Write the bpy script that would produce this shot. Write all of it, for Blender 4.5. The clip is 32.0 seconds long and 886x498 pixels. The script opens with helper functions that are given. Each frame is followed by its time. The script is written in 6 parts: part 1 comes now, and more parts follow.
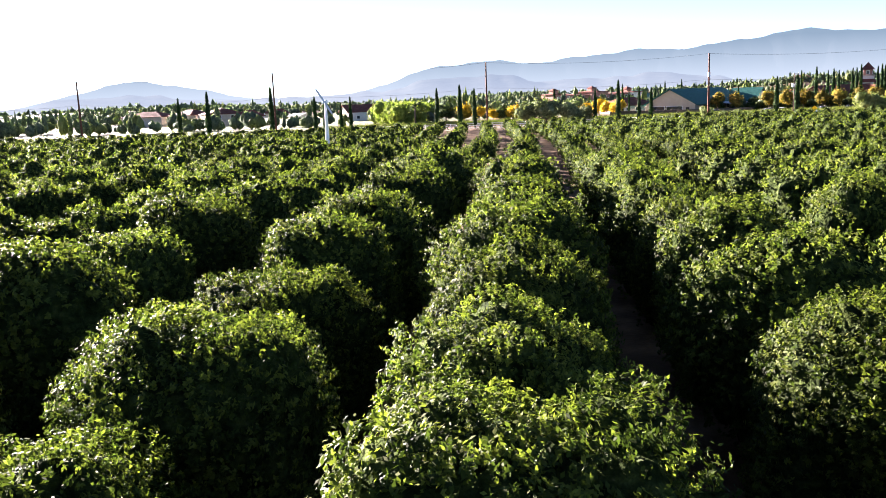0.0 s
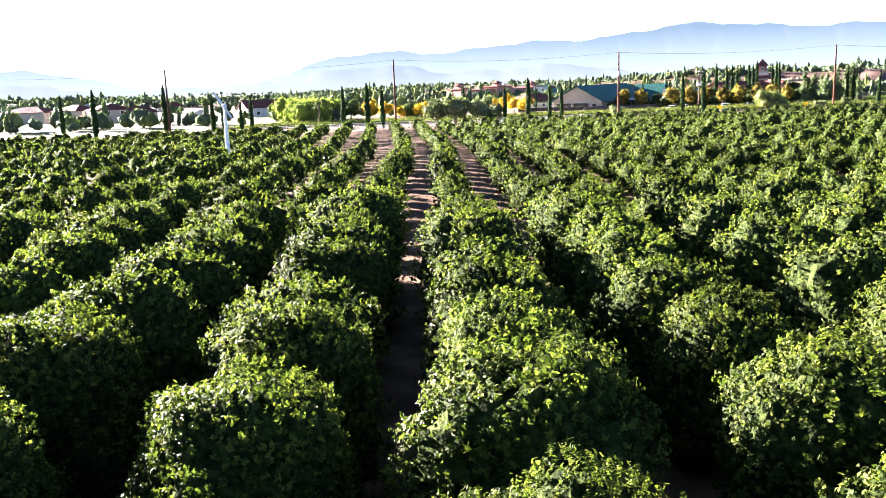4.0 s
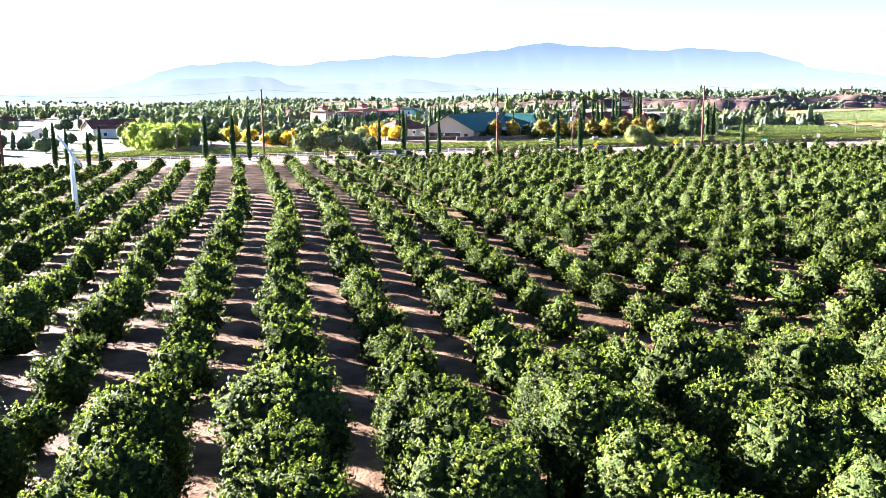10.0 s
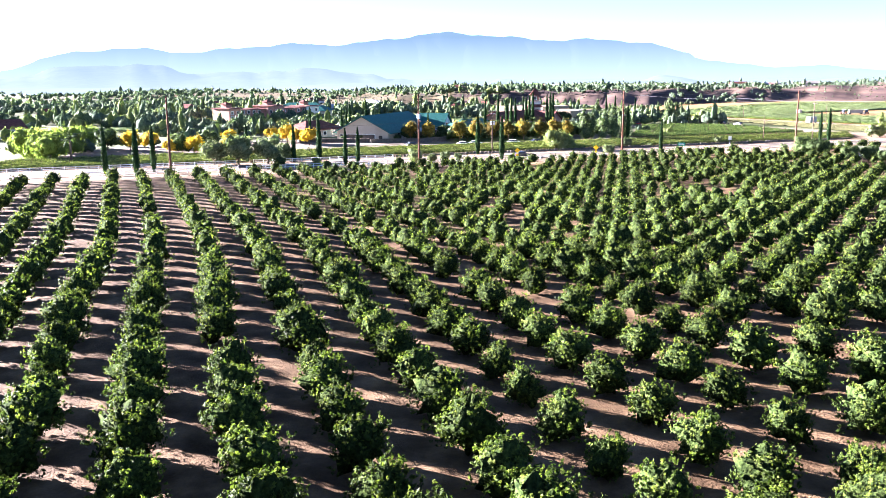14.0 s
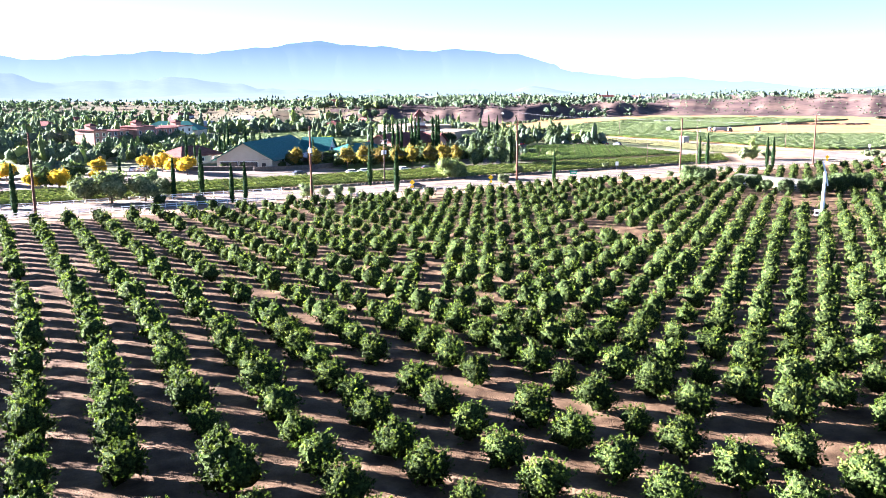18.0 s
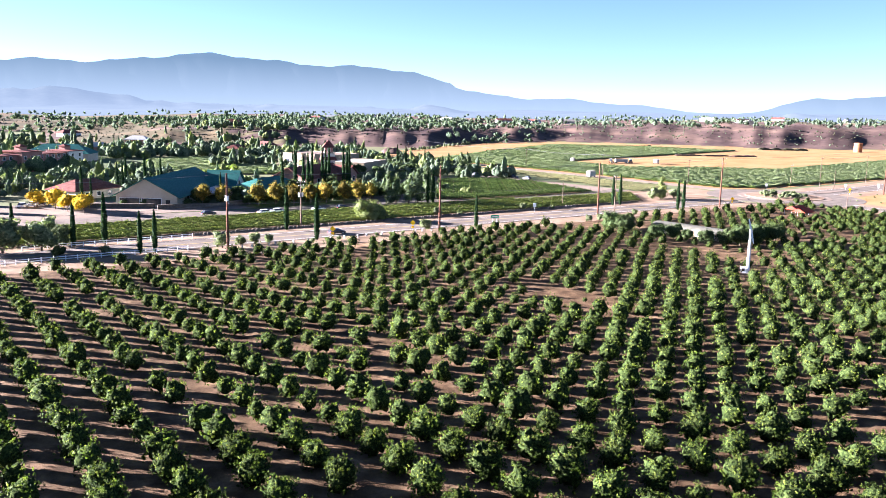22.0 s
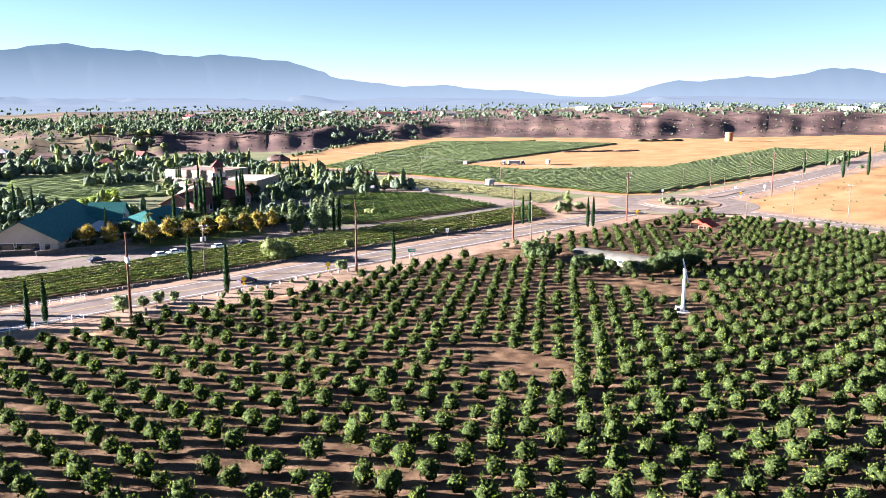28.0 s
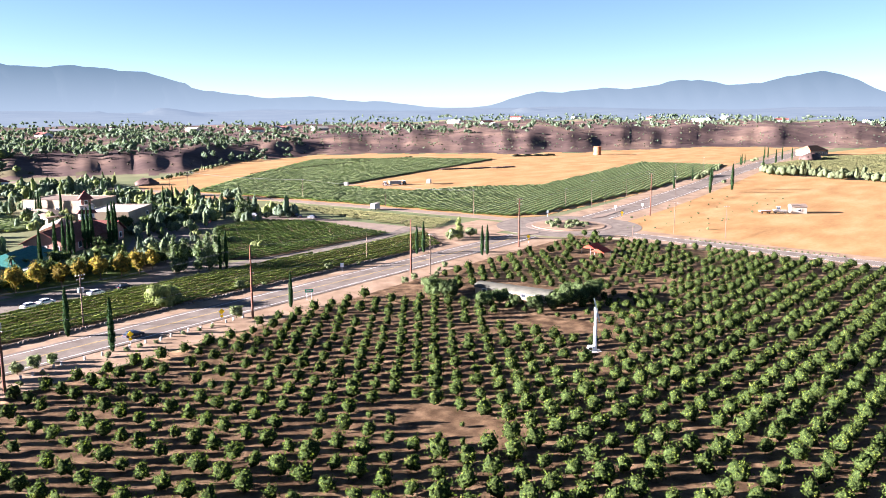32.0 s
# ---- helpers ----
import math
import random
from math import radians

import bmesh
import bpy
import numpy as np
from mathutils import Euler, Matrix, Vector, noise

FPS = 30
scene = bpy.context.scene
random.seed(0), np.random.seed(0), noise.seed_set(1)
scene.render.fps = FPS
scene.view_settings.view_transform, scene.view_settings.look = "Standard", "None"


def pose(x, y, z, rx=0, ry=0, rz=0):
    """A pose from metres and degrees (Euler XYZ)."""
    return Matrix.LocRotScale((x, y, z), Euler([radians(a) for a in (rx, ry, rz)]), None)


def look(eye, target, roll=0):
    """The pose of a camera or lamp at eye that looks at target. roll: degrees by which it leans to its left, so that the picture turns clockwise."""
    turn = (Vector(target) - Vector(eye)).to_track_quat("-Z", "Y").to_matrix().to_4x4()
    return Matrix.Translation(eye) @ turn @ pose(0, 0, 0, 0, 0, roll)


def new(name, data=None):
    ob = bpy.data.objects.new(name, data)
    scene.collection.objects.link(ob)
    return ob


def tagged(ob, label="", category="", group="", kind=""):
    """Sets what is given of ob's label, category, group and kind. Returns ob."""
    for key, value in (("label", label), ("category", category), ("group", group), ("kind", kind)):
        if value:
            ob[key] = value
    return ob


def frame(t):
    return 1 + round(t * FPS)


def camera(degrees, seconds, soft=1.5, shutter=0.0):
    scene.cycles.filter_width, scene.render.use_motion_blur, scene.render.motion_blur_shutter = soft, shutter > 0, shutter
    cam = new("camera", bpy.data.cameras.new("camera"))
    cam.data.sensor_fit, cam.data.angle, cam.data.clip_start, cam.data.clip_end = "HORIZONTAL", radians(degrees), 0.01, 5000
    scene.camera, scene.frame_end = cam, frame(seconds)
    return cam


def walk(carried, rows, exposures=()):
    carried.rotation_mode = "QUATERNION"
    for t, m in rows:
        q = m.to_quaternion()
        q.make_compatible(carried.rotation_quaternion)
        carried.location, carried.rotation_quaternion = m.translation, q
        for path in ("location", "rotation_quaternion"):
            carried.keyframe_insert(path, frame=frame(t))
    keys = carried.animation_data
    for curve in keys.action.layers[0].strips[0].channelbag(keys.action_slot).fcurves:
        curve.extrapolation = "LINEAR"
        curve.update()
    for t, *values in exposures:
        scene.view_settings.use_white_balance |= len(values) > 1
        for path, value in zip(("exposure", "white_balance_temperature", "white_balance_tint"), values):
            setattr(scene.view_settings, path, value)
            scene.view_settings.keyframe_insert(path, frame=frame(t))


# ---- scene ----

# The camera and its walk: a drone that climbs over the orchard and turns to its right.
cam = camera(56.1, 32.0, soft=0.8)
PATH = [
    (0, (-0.07, 3.88, 8.99), (-1.214, 23.529, 5.426), -2.20),
    (0.5, (-0.32, 4.97, 9.24), (-1.244, 24.614, 5.589), -2.60),
    (1, (-0.55, 6.12, 9.46), (-1.164, 25.770, 5.790), -2.60),
    (1.5, (-0.77, 7.20, 9.74), (-1.087, 26.858, 6.047), -2.30),
    (2, (-0.96, 8.33, 10.00), (-1.013, 27.992, 6.326), -2.20),
    (2.5, (-1.17, 9.47, 10.28), (-0.930, 29.128, 6.608), -1.90),
    (3, (-1.41, 10.60, 10.57), (-0.890, 30.254, 6.899), -1.80),
    (3.5, (-1.68, 11.70, 10.89), (-0.831, 31.326, 7.131), -2.00),
    (5.5, (-2.39, 15.19, 12.49), (-0.544, 34.701, 8.478), -1.70),
    (6, (-2.61, 16.41, 12.87), (-0.527, 35.896, 8.864), -1.60),
    (6.5, (-2.86, 17.59, 13.26), (-0.442, 37.060, 9.364), -1.50),
    (7, (-3.12, 18.77, 13.67), (-0.373, 38.218, 9.867), -1.20),
    (7.5, (-3.45, 19.88, 14.12), (-0.217, 39.271, 10.429), -0.50),
    (8, (-3.79, 21.06, 14.56), (-0.250, 40.400, 10.886), -0.90),
    (8.5, (-4.11, 22.29, 15.02), (-0.383, 41.579, 11.295), -1.20),
    (9, (-4.41, 23.51, 15.53), (-0.418, 42.756, 11.847), -1.10),
    (9.5, (-4.68, 24.71, 16.06), (-0.419, 43.910, 12.419), -1.10),
    (10, (-4.96, 25.93, 16.61), (-0.424, 45.060, 12.962), -0.60),
    (10.5, (-5.22, 27.16, 17.17), (-0.342, 46.214, 13.557), -0.40),
    (11, (-5.53, 28.23, 17.74), (-0.398, 47.240, 14.203), -0.20),
    (11.5, (-5.88, 29.55, 18.24), (-0.462, 48.468, 14.644), -0.25),
    (12, (-6.21, 30.81, 18.79), (-0.517, 49.624, 15.111), -0.39),
    (12.5, (-6.51, 32.08, 19.37), (-0.613, 50.796, 15.492), -0.38),
    (13, (-6.81, 33.36, 19.96), (-0.639, 51.967, 15.999), -0.43),
    (13.5, (-7.04, 34.68, 20.54), (-0.557, 53.193, 16.632), -0.47),
    (14, (-7.23, 36.03, 21.11), (-0.485, 54.445, 17.172), -0.40),
    (14.5, (-7.36, 37.38, 21.64), (-0.257, 55.668, 17.737), -0.16),
    (16.5, (-7.58, 42.59, 24.09), (0.828, 60.317, 20.208), -0.23),
    (17, (-7.82, 43.98, 24.90), (0.979, 61.536, 21.117), -0.21),
    (17.5, (-8.14, 45.39, 25.80), (0.984, 62.794, 22.064), -0.27),
    (18, (-8.52, 46.82, 26.75), (0.956, 64.031, 22.994), -0.20),
    (18.5, (-8.93, 48.27, 27.71), (0.916, 65.244, 23.874), 0.14),
    (19, (-9.32, 49.70, 28.67), (0.823, 66.467, 24.648), 0.23),
    (19.5, (-9.61, 51.12, 29.58), (0.842, 67.675, 25.498), 0.16),
    (20, (-9.84, 52.52, 30.47), (0.828, 68.942, 26.383), -0.20),
    (20.5, (-10.05, 53.93, 31.34), (0.865, 70.193, 27.282), -0.43),
    (21, (-10.24, 55.35, 32.22), (0.958, 71.490, 28.457), 0.22),
    (21.5, (-10.38, 56.77, 33.12), (1.079, 72.805, 29.715), 1.31),
    (22, (-10.48, 58.21, 34.05), (1.169, 74.110, 30.680), 1.25),
    (22.5, (-10.55, 59.66, 35.03), (1.257, 75.447, 31.665), 1.36),
    (23, (-10.60, 61.12, 36.03), (1.409, 76.759, 32.705), 1.18),
    (23.5, (-10.64, 62.54, 37.00), (1.500, 78.088, 33.719), 0.89),
    (24, (-10.64, 63.93, 37.99), (1.606, 79.390, 34.657), 0.65),
    (24.5, (-10.59, 65.30, 39.00), (1.776, 80.649, 35.605), 0.71),
    (25, (-10.52, 66.67, 40.03), (2.024, 81.865, 36.600), 0.48),
    (25.5, (-10.45, 68.06, 41.05), (2.320, 83.056, 37.573), 0.62),
    (27.5, (-10.17, 73.78, 44.99), (3.414, 87.998, 41.364), 0.65),
    (28, (-10.07, 75.22, 45.91), (3.735, 89.222, 42.237), 0.07),
    (28.5, (-9.95, 76.70, 46.79), (4.199, 90.371, 43.193), 0.40),
    (29, (-9.82, 78.19, 47.66), (4.541, 91.635, 44.058), 0.64),
    (29.5, (-9.69, 79.67, 48.51), (4.966, 92.814, 44.965), 0.56),
    (30, (-9.56, 81.13, 49.33), (5.363, 93.963, 45.779), 0.65),
    (30.5, (-9.45, 82.55, 50.09), (5.721, 95.090, 46.556), 0.61),
    (31, (-9.36, 83.91, 50.80), (6.084, 96.127, 47.300), 0.61),
    (31.5, (-9.28, 85.22, 51.44), (6.381, 97.150, 47.947), 0.70),
    (32, (-9.21, 86.48, 52.04), (6.641, 98.177, 48.601), -0.14),
]
walk(cam, [(t, look(eye, target, roll)) for t, eye, target, roll in PATH],
     exposures=[(0, 4.3, 6400, 25), (2, 4.55, 6300, 24), (6, 4.85, 6050, 24), (11, 4.8, 5750, 23), (14, 4.7, 5550, 22), (17, 4.7, 5450, 21), (20.9, 4.65, 5430, 21), (21.6, 4.13, 5480, 22), (25, 4.0, 5600, 22), (32, 3.83, 5750, 21)])

# Light: a low morning sun ahead and to the left of the orchard rows, under a clear hazy sky.
SUN_AZ, SUN_EL = radians(-42), radians(12.2)
world = bpy.data.worlds.new("sky")
scene.world = world
world.use_nodes = True
wn = world.node_tree.nodes
sky = wn.new("ShaderNodeTexSky")
sky.sky_type, sky.sun_disc = "NISHITA", False
sky.sun_elevation, sky.sun_rotation = SUN_EL, SUN_AZ
sky.air_density, sky.dust_density, sky.ozone_density, sky.altitude = 0.55, 0.02, 1.5, 300
wn["Background"].inputs["Strength"].default_value = 0.0155
world.node_tree.links.new(sky.outputs[0], wn["Background"].inputs["Color"])
sun_lamp = bpy.data.lights.new("sun", "SUN")
sun_lamp.energy, sun_lamp.angle, sun_lamp.color = 5.0, radians(0.6), (1.0, 0.89, 0.79)
sun = new("sun", sun_lamp)
sun_dir = Vector((math.sin(SUN_AZ) * math.cos(SUN_EL), math.cos(SUN_AZ) * math.cos(SUN_EL), math.sin(SUN_EL)))
sun.matrix_world = look(sun_dir * 300, (0, 0, 0))

# ---------------------------------------------------------------- materials


def mat(name, colors, scale=1.0, rough=0.85, bump=0.0, bump_scale=None, metallic=0.0, stretch=(1, 1, 1), fine=0.0,
        per_object=0.0, per_island=0.0, through_light=0.0, spec=0.04, glow=None):
    """A noise-driven material: colours from a ramp over two scales of noise, grain, bump and piece-to-piece variation."""
    m = bpy.data.materials.new(name)
    m.use_nodes = True
    nt = m.node_tree
    n, l = nt.nodes, nt.links
    b = n["Principled BSDF"]
    b.inputs["Roughness"].default_value = rough
    b.inputs["Metallic"].default_value = metallic
    b.inputs["Specular IOR Level"].default_value = spec
    tc = n.new("ShaderNodeTexCoord")
    mp = n.new("ShaderNodeMapping")
    mp.inputs["Scale"].default_value = stretch
    l.new(tc.outputs["Object"], mp.inputs["Vector"])
    big = n.new("ShaderNodeTexNoise")
    big.inputs["Scale"].default_value, big.inputs["Detail"].default_value = scale, 6
    l.new(mp.outputs[0], big.inputs["Vector"])
    ramp = n.new("ShaderNodeValToRGB")
    ramp.color_ramp.elements[0].position, ramp.color_ramp.elements[1].position = 0.32, 0.68
    ramp.color_ramp.elements[0].color = (*colors[0], 1)
    ramp.color_ramp.elements[1].color = (*colors[-1], 1)
    for k, c in enumerate(colors[1:-1]):
        e = ramp.color_ramp.elements.new(0.32 + 0.36 * (k + 1) / (len(colors) - 1))
        e.color = (*c, 1)
    l.new(big.outputs["Fac"], ramp.inputs["Fac"])
    out = ramp.outputs["Color"]
    total = None
    for amount, socket in ((fine, "fine"), (per_object, "object"), (per_island, "island")):
        if not amount:
            continue
        if socket == "fine":
            node = n.new("ShaderNodeTexNoise")
            node.inputs["Scale"].default_value, node.inputs["Detail"].default_value = scale * 9, 5
            l.new(mp.outputs[0], node.inputs["Vector"])
            value = node.outputs["Fac"]
        elif socket == "object":
            value = n.new("ShaderNodeObjectInfo").outputs["Random"]
        else:
            value = n.new("ShaderNodeNewGeometry").outputs["Random Per Island"]
        rng = n.new("ShaderNodeMapRange")
        rng.inputs["To Min"].default_value, rng.inputs["To Max"].default_value = 1 - amount, 1 + amount
        l.new(value, rng.inputs["Value"])
        if total is None:
            total = rng.outputs[0]
        else:
            mul = n.new("ShaderNodeMath")
            mul.operation = "MULTIPLY"
            l.new(total, mul.inputs[0])
            l.new(rng.outputs[0], mul.inputs[1])
            total = mul.outputs[0]
    if total is not None:
        vm = n.new("ShaderNodeVectorMath")
        vm.operation = "SCALE"
        l.new(out, vm.inputs[0])
        l.new(total, vm.inputs["Scale"])
        out = vm.outputs[0]
    l.new(out, b.inputs["Base Color"])
    if bump:
        nb = n.new("ShaderNodeTexNoise")
        nb.inputs["Scale"].default_value, nb.inputs["Detail"].default_value = bump_scale or scale * 6, 6
        l.new(mp.outputs[0], nb.inputs["Vector"])
        bp = n.new("ShaderNodeBump")
        bp.inputs["Strength"].default_value, bp.inputs["Distance"].default_value = min(1, bump), 0.1 * max(1, bump)
        l.new(nb.outputs["Fac"], bp.inputs["Height"])
        l.new(bp.outputs[0], b.inputs["Normal"])
    if through_light:
        tr = n.new("ShaderNodeBsdfTranslucent")
        warm = n.new("ShaderNodeVectorMath")
        warm.operation = "MULTIPLY"
        warm.inputs[1].default_value = (1.15, 1.35, 0.6)
        l.new(out, warm.inputs[0])
        l.new(warm.outputs[0], tr.inputs["Color"])
        mix = n.new("ShaderNodeMixShader")
        mix.inputs[0].default_value = through_light
        l.new(b.outputs[0], mix.inputs[1])
        l.new(tr.outputs[0], mix.inputs[2])
        l.new(mix.outputs[0], n["Material Output"].inputs["Surface"])
    if glow:
        b.inputs["Emission Color"].default_value = (*glow[:3], 1)
        b.inputs["Emission Strength"].default_value = glow[3]
    return m


M = dict(
    soil=mat("orchard_soil", [(0.043, 0.026, 0.014), (0.084, 0.053, 0.029), (0.15, 0.098, 0.056)], 0.35, fine=0.35, bump=0.8, bump_scale=6),
    land=mat("valley_ground", [(0.065, 0.088, 0.04), (0.105, 0.115, 0.055), (0.15, 0.13, 0.075)], 0.007, fine=0.35, bump=0.5, bump_scale=0.4),
    scrub=mat("mesa_scrub", [(0.042, 0.028, 0.025), (0.07, 0.047, 0.04), (0.14, 0.094, 0.068)], 0.015, fine=0.5, bump=1.0, bump_scale=0.15),
    stubble=mat("dry_field", [(0.195, 0.111, 0.0437), (0.242, 0.142, 0.0585), (0.289, 0.178, 0.0827)], 0.03, fine=0.18, bump=0.4, bump_scale=1.5, stretch=(1, 2.5, 1)),
    dirt=mat("roadside_dirt", [(0.144, 0.0986, 0.0634), (0.194, 0.137, 0.09), (0.245, 0.176, 0.121)], 0.15, fine=0.2, bump=0.5, bump_scale=3),
    sand=mat("pale_gravel", [(0.145, 0.112, 0.087), (0.19, 0.15, 0.117)], 0.12, fine=0.15, bump=0.3, bump_scale=5),
    asphalt=mat("asphalt", [(0.096, 0.08, 0.066), (0.125, 0.106, 0.088), (0.155, 0.132, 0.11)], 0.25, fine=0.2, bump=0.2, bump_scale=20, rough=0.9, spec=0.02),
    stone=mat("field_stone", [(0.08, 0.068, 0.056), (0.136, 0.116, 0.096)], 1.5, fine=0.3, bump=0.5, per_object=0.3),
    concrete=mat("concrete", [(0.281, 0.264, 0.242), (0.357, 0.34, 0.31)], 0.4, fine=0.12, bump=0.2),
    white=mat("white_paint", [(0.72, 0.72, 0.7), (0.82, 0.82, 0.8)], 0.8, rough=0.5, fine=0.06),
    lines=mat("road_paint", [(0.44, 0.432, 0.4), (0.6, 0.592, 0.56)], 0.9, rough=0.7, fine=0.25),
    yellow_line=mat("yellow_road_paint", [(0.3, 0.22, 0.08), (0.42, 0.3, 0.1)], 0.9, rough=0.7, fine=0.25),
    sign_yellow=mat("sign_yellow", [(0.8, 0.5, 0.01), (0.9, 0.6, 0.02)], 1, rough=0.4),
    sign_green=mat("sign_green", [(0.02, 0.25, 0.14), (0.03, 0.3, 0.17)], 1, rough=0.4),
    galvanised=mat("galvanised_steel", [(0.4, 0.41, 0.42), (0.55, 0.56, 0.57)], 2, rough=0.45, metallic=0.7),
    wood_pole=mat("weathered_pole_wood", [(0.07, 0.0336, 0.0231), (0.133, 0.063, 0.042)], 1.5, fine=0.3, stretch=(6, 6, 0.4), bump=0.3),
    grey_pole=mat("bleached_pole_wood", [(0.085, 0.06, 0.045), (0.14, 0.1, 0.076)], 1.5, fine=0.2, stretch=(6, 6, 0.4), bump=0.3),
    bark=mat("bark", [(0.072, 0.052, 0.036), (0.16, 0.12, 0.088)], 3, fine=0.3, bump=0.6),
    citrus=mat("citrus_leaves", [(0.012, 0.021, 0.005), (0.037, 0.054, 0.012), (0.08, 0.104, 0.022)], 0.9, rough=0.6, per_island=0.45, per_object=0.25, through_light=0.3, spec=0.03),
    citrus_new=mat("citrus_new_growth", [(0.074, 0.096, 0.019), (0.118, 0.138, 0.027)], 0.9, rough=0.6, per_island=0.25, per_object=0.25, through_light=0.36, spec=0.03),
    # Inner leaf mass of the crowns; its colour carries the shade between leaves.
    citrus_shade_core=mat("citrus_inner_shade", [(0.007, 0.012, 0.004), (0.021, 0.032, 0.009), (0.048, 0.065, 0.018)], 4, fine=0.5, per_object=0.25, bump=1.5, bump_scale=8, rough=0.9, spec=0.01),
    cypress=mat("cypress_foliage", [(0.0126, 0.028, 0.0112), (0.0245, 0.049, 0.0154)], 1.2, per_island=0.35, through_light=0.15),
    oak=mat("oak_foliage", [(0.0188, 0.0315, 0.012), (0.045, 0.0638, 0.024), (0.0825, 0.105, 0.0413)], 2.2, fine=0.4, bump=1.2, bump_scale=5, per_island=0.35, per_object=0.25, through_light=0.3),
    olive=mat("olive_foliage", [(0.0576, 0.072, 0.036), (0.108, 0.13, 0.0648), (0.173, 0.187, 0.101)], 2.5, fine=0.4, bump=1.2, bump_scale=6, per_island=0.3, per_object=0.2, through_light=0.3),
    willow=mat("willow_foliage", [(0.112, 0.152, 0.032), (0.192, 0.232, 0.056)], 0.5, per_island=0.3, through_light=0.45),
    autumn=mat("autumn_leaves", [(0.07, 0.07, 0.0176), (0.15, 0.115, 0.024), (0.27, 0.17, 0.032)], 1.6, fine=0.4, bump=1.2, bump_scale=5, per_island=0.35, per_object=0.35, through_light=0.35),
    golden=mat("golden_leaves", [(0.304, 0.192, 0.016), (0.416, 0.272, 0.024)], 0.7, per_island=0.3, per_object=0.1, through_light=0.4),
    eucalypt=mat("grey_green_foliage", [(0.0375, 0.06, 0.03), (0.0825, 0.109, 0.0562), (0.143, 0.165, 0.09)], 1.8, fine=0.4, bump=1.2, bump_scale=5, per_island=0.35, per_object=0.25, through_light=0.3),
    vine=mat("vine_leaves", [(0.045, 0.06, 0.018), (0.12, 0.145, 0.04), (0.22, 0.23, 0.065)], 1.6, fine=0.4, bump=1.0, bump_scale=5, per_island=0.4, through_light=0.15),
    vine_dark=mat("field_vine_leaves", [(0.085, 0.115, 0.048), (0.13, 0.16, 0.07), (0.175, 0.205, 0.095)], 1.2, fine=0.25, bump=0.5, bump_scale=3, per_island=0.12, through_light=0.2),
    scrub_leaf=mat("scrub_foliage", [(0.024, 0.028, 0.015), (0.06, 0.056, 0.032)], 0.05, fine=0.3, per_island=0.4),
    tan_hill=mat("dry_tan_hillside", [(0.05, 0.052, 0.027), (0.08, 0.066, 0.036), (0.125, 0.088, 0.05)], 0.012, fine=0.4, bump=0.6, bump_scale=0.3),
    vine_deep=mat("deep_green_vine_leaves", [(0.038, 0.06, 0.02), (0.09, 0.125, 0.042), (0.165, 0.195, 0.062)], 1.6, fine=0.4, bump=1.0, bump_scale=5, per_island=0.25, through_light=0.2),
    vine_brown=mat("browning_vine_leaves", [(0.036, 0.0384, 0.016), (0.06, 0.0592, 0.024)], 0.03, fine=0.3, per_island=0.25),
    pepper=mat("pepper_tree_foliage", [(0.1, 0.125, 0.045), (0.17, 0.19, 0.075)], 0.6, per_island=0.3, through_light=0.35),
    lawn=mat("lawn", [(0.0375, 0.0638, 0.0188), (0.075, 0.0975, 0.0263)], 0.3, fine=0.3),
    # Lightened, greyed base colour: distance haze is mixed into these leaves.
    hazed_wood=mat("hazed_tree_foliage", [(0.055, 0.078, 0.05), (0.09, 0.118, 0.078), (0.122, 0.15, 0.1)], 0.9, fine=0.3, bump=1.0, bump_scale=2.2, per_island=0.3, through_light=0.35),
    teal_roof=mat("teal_shingles", [(0.02, 0.085, 0.075), (0.036, 0.125, 0.108)], 0.8, fine=0.25, rough=0.6, bump=0.4, stretch=(1, 1, 4)),
    red_roof=mat("red_roof_tiles", [(0.096, 0.036, 0.0288), (0.152, 0.064, 0.0512)], 0.8, fine=0.25, bump=0.5),
    pink_wall=mat("pink_stucco", [(0.272, 0.14, 0.106), (0.34, 0.187, 0.149)], 0.3, fine=0.1, bump=0.15),
    cream_wall=mat("cream_stucco", [(0.408, 0.348, 0.272), (0.476, 0.416, 0.332)], 0.3, fine=0.08, bump=0.15),
    tan_wall=mat("tan_stucco", [(0.23, 0.178, 0.123), (0.289, 0.23, 0.162)], 0.3, fine=0.1, bump=0.15),
    white_wall=mat("white_stucco", [(0.495, 0.477, 0.441), (0.576, 0.558, 0.522)], 0.3, fine=0.08, bump=0.15),
    metal_roof=mat("pale_metal_roof", [(0.304, 0.304, 0.292), (0.384, 0.384, 0.372)], 0.4, rough=0.45, fine=0.08),
    shed_roof=mat("weathered_shed_roof", [(0.06, 0.059, 0.047), (0.09, 0.088, 0.07)], 0.5, rough=0.8, fine=0.15),
    window=mat("dark_window_glass", [(0.02, 0.025, 0.03), (0.04, 0.045, 0.05)], 1, rough=0.12, spec=0.6),
    dark=mat("dark_shade", [(0.03, 0.028, 0.026), (0.05, 0.045, 0.04)], 1, fine=0.2),
    rust=mat("rust_brown", [(0.24, 0.104, 0.048), (0.336, 0.16, 0.08)], 0.5, fine=0.2),
    orange_tarp=mat("orange_red_tarp", [(0.24, 0.033, 0.018), (0.288, 0.048, 0.024)], 0.5, rough=0.6, fine=0.1),
    rubber=mat("tyre_rubber", [(0.02, 0.02, 0.02), (0.035, 0.035, 0.035)], 3),
    car_white=mat("white_car_paint", [(0.75, 0.75, 0.75), (0.8, 0.8, 0.8)], 1, rough=0.25, spec=0.6),
    car_dark=mat("dark_car_paint", [(0.02, 0.022, 0.028), (0.03, 0.033, 0.04)], 1, rough=0.25, spec=0.6),
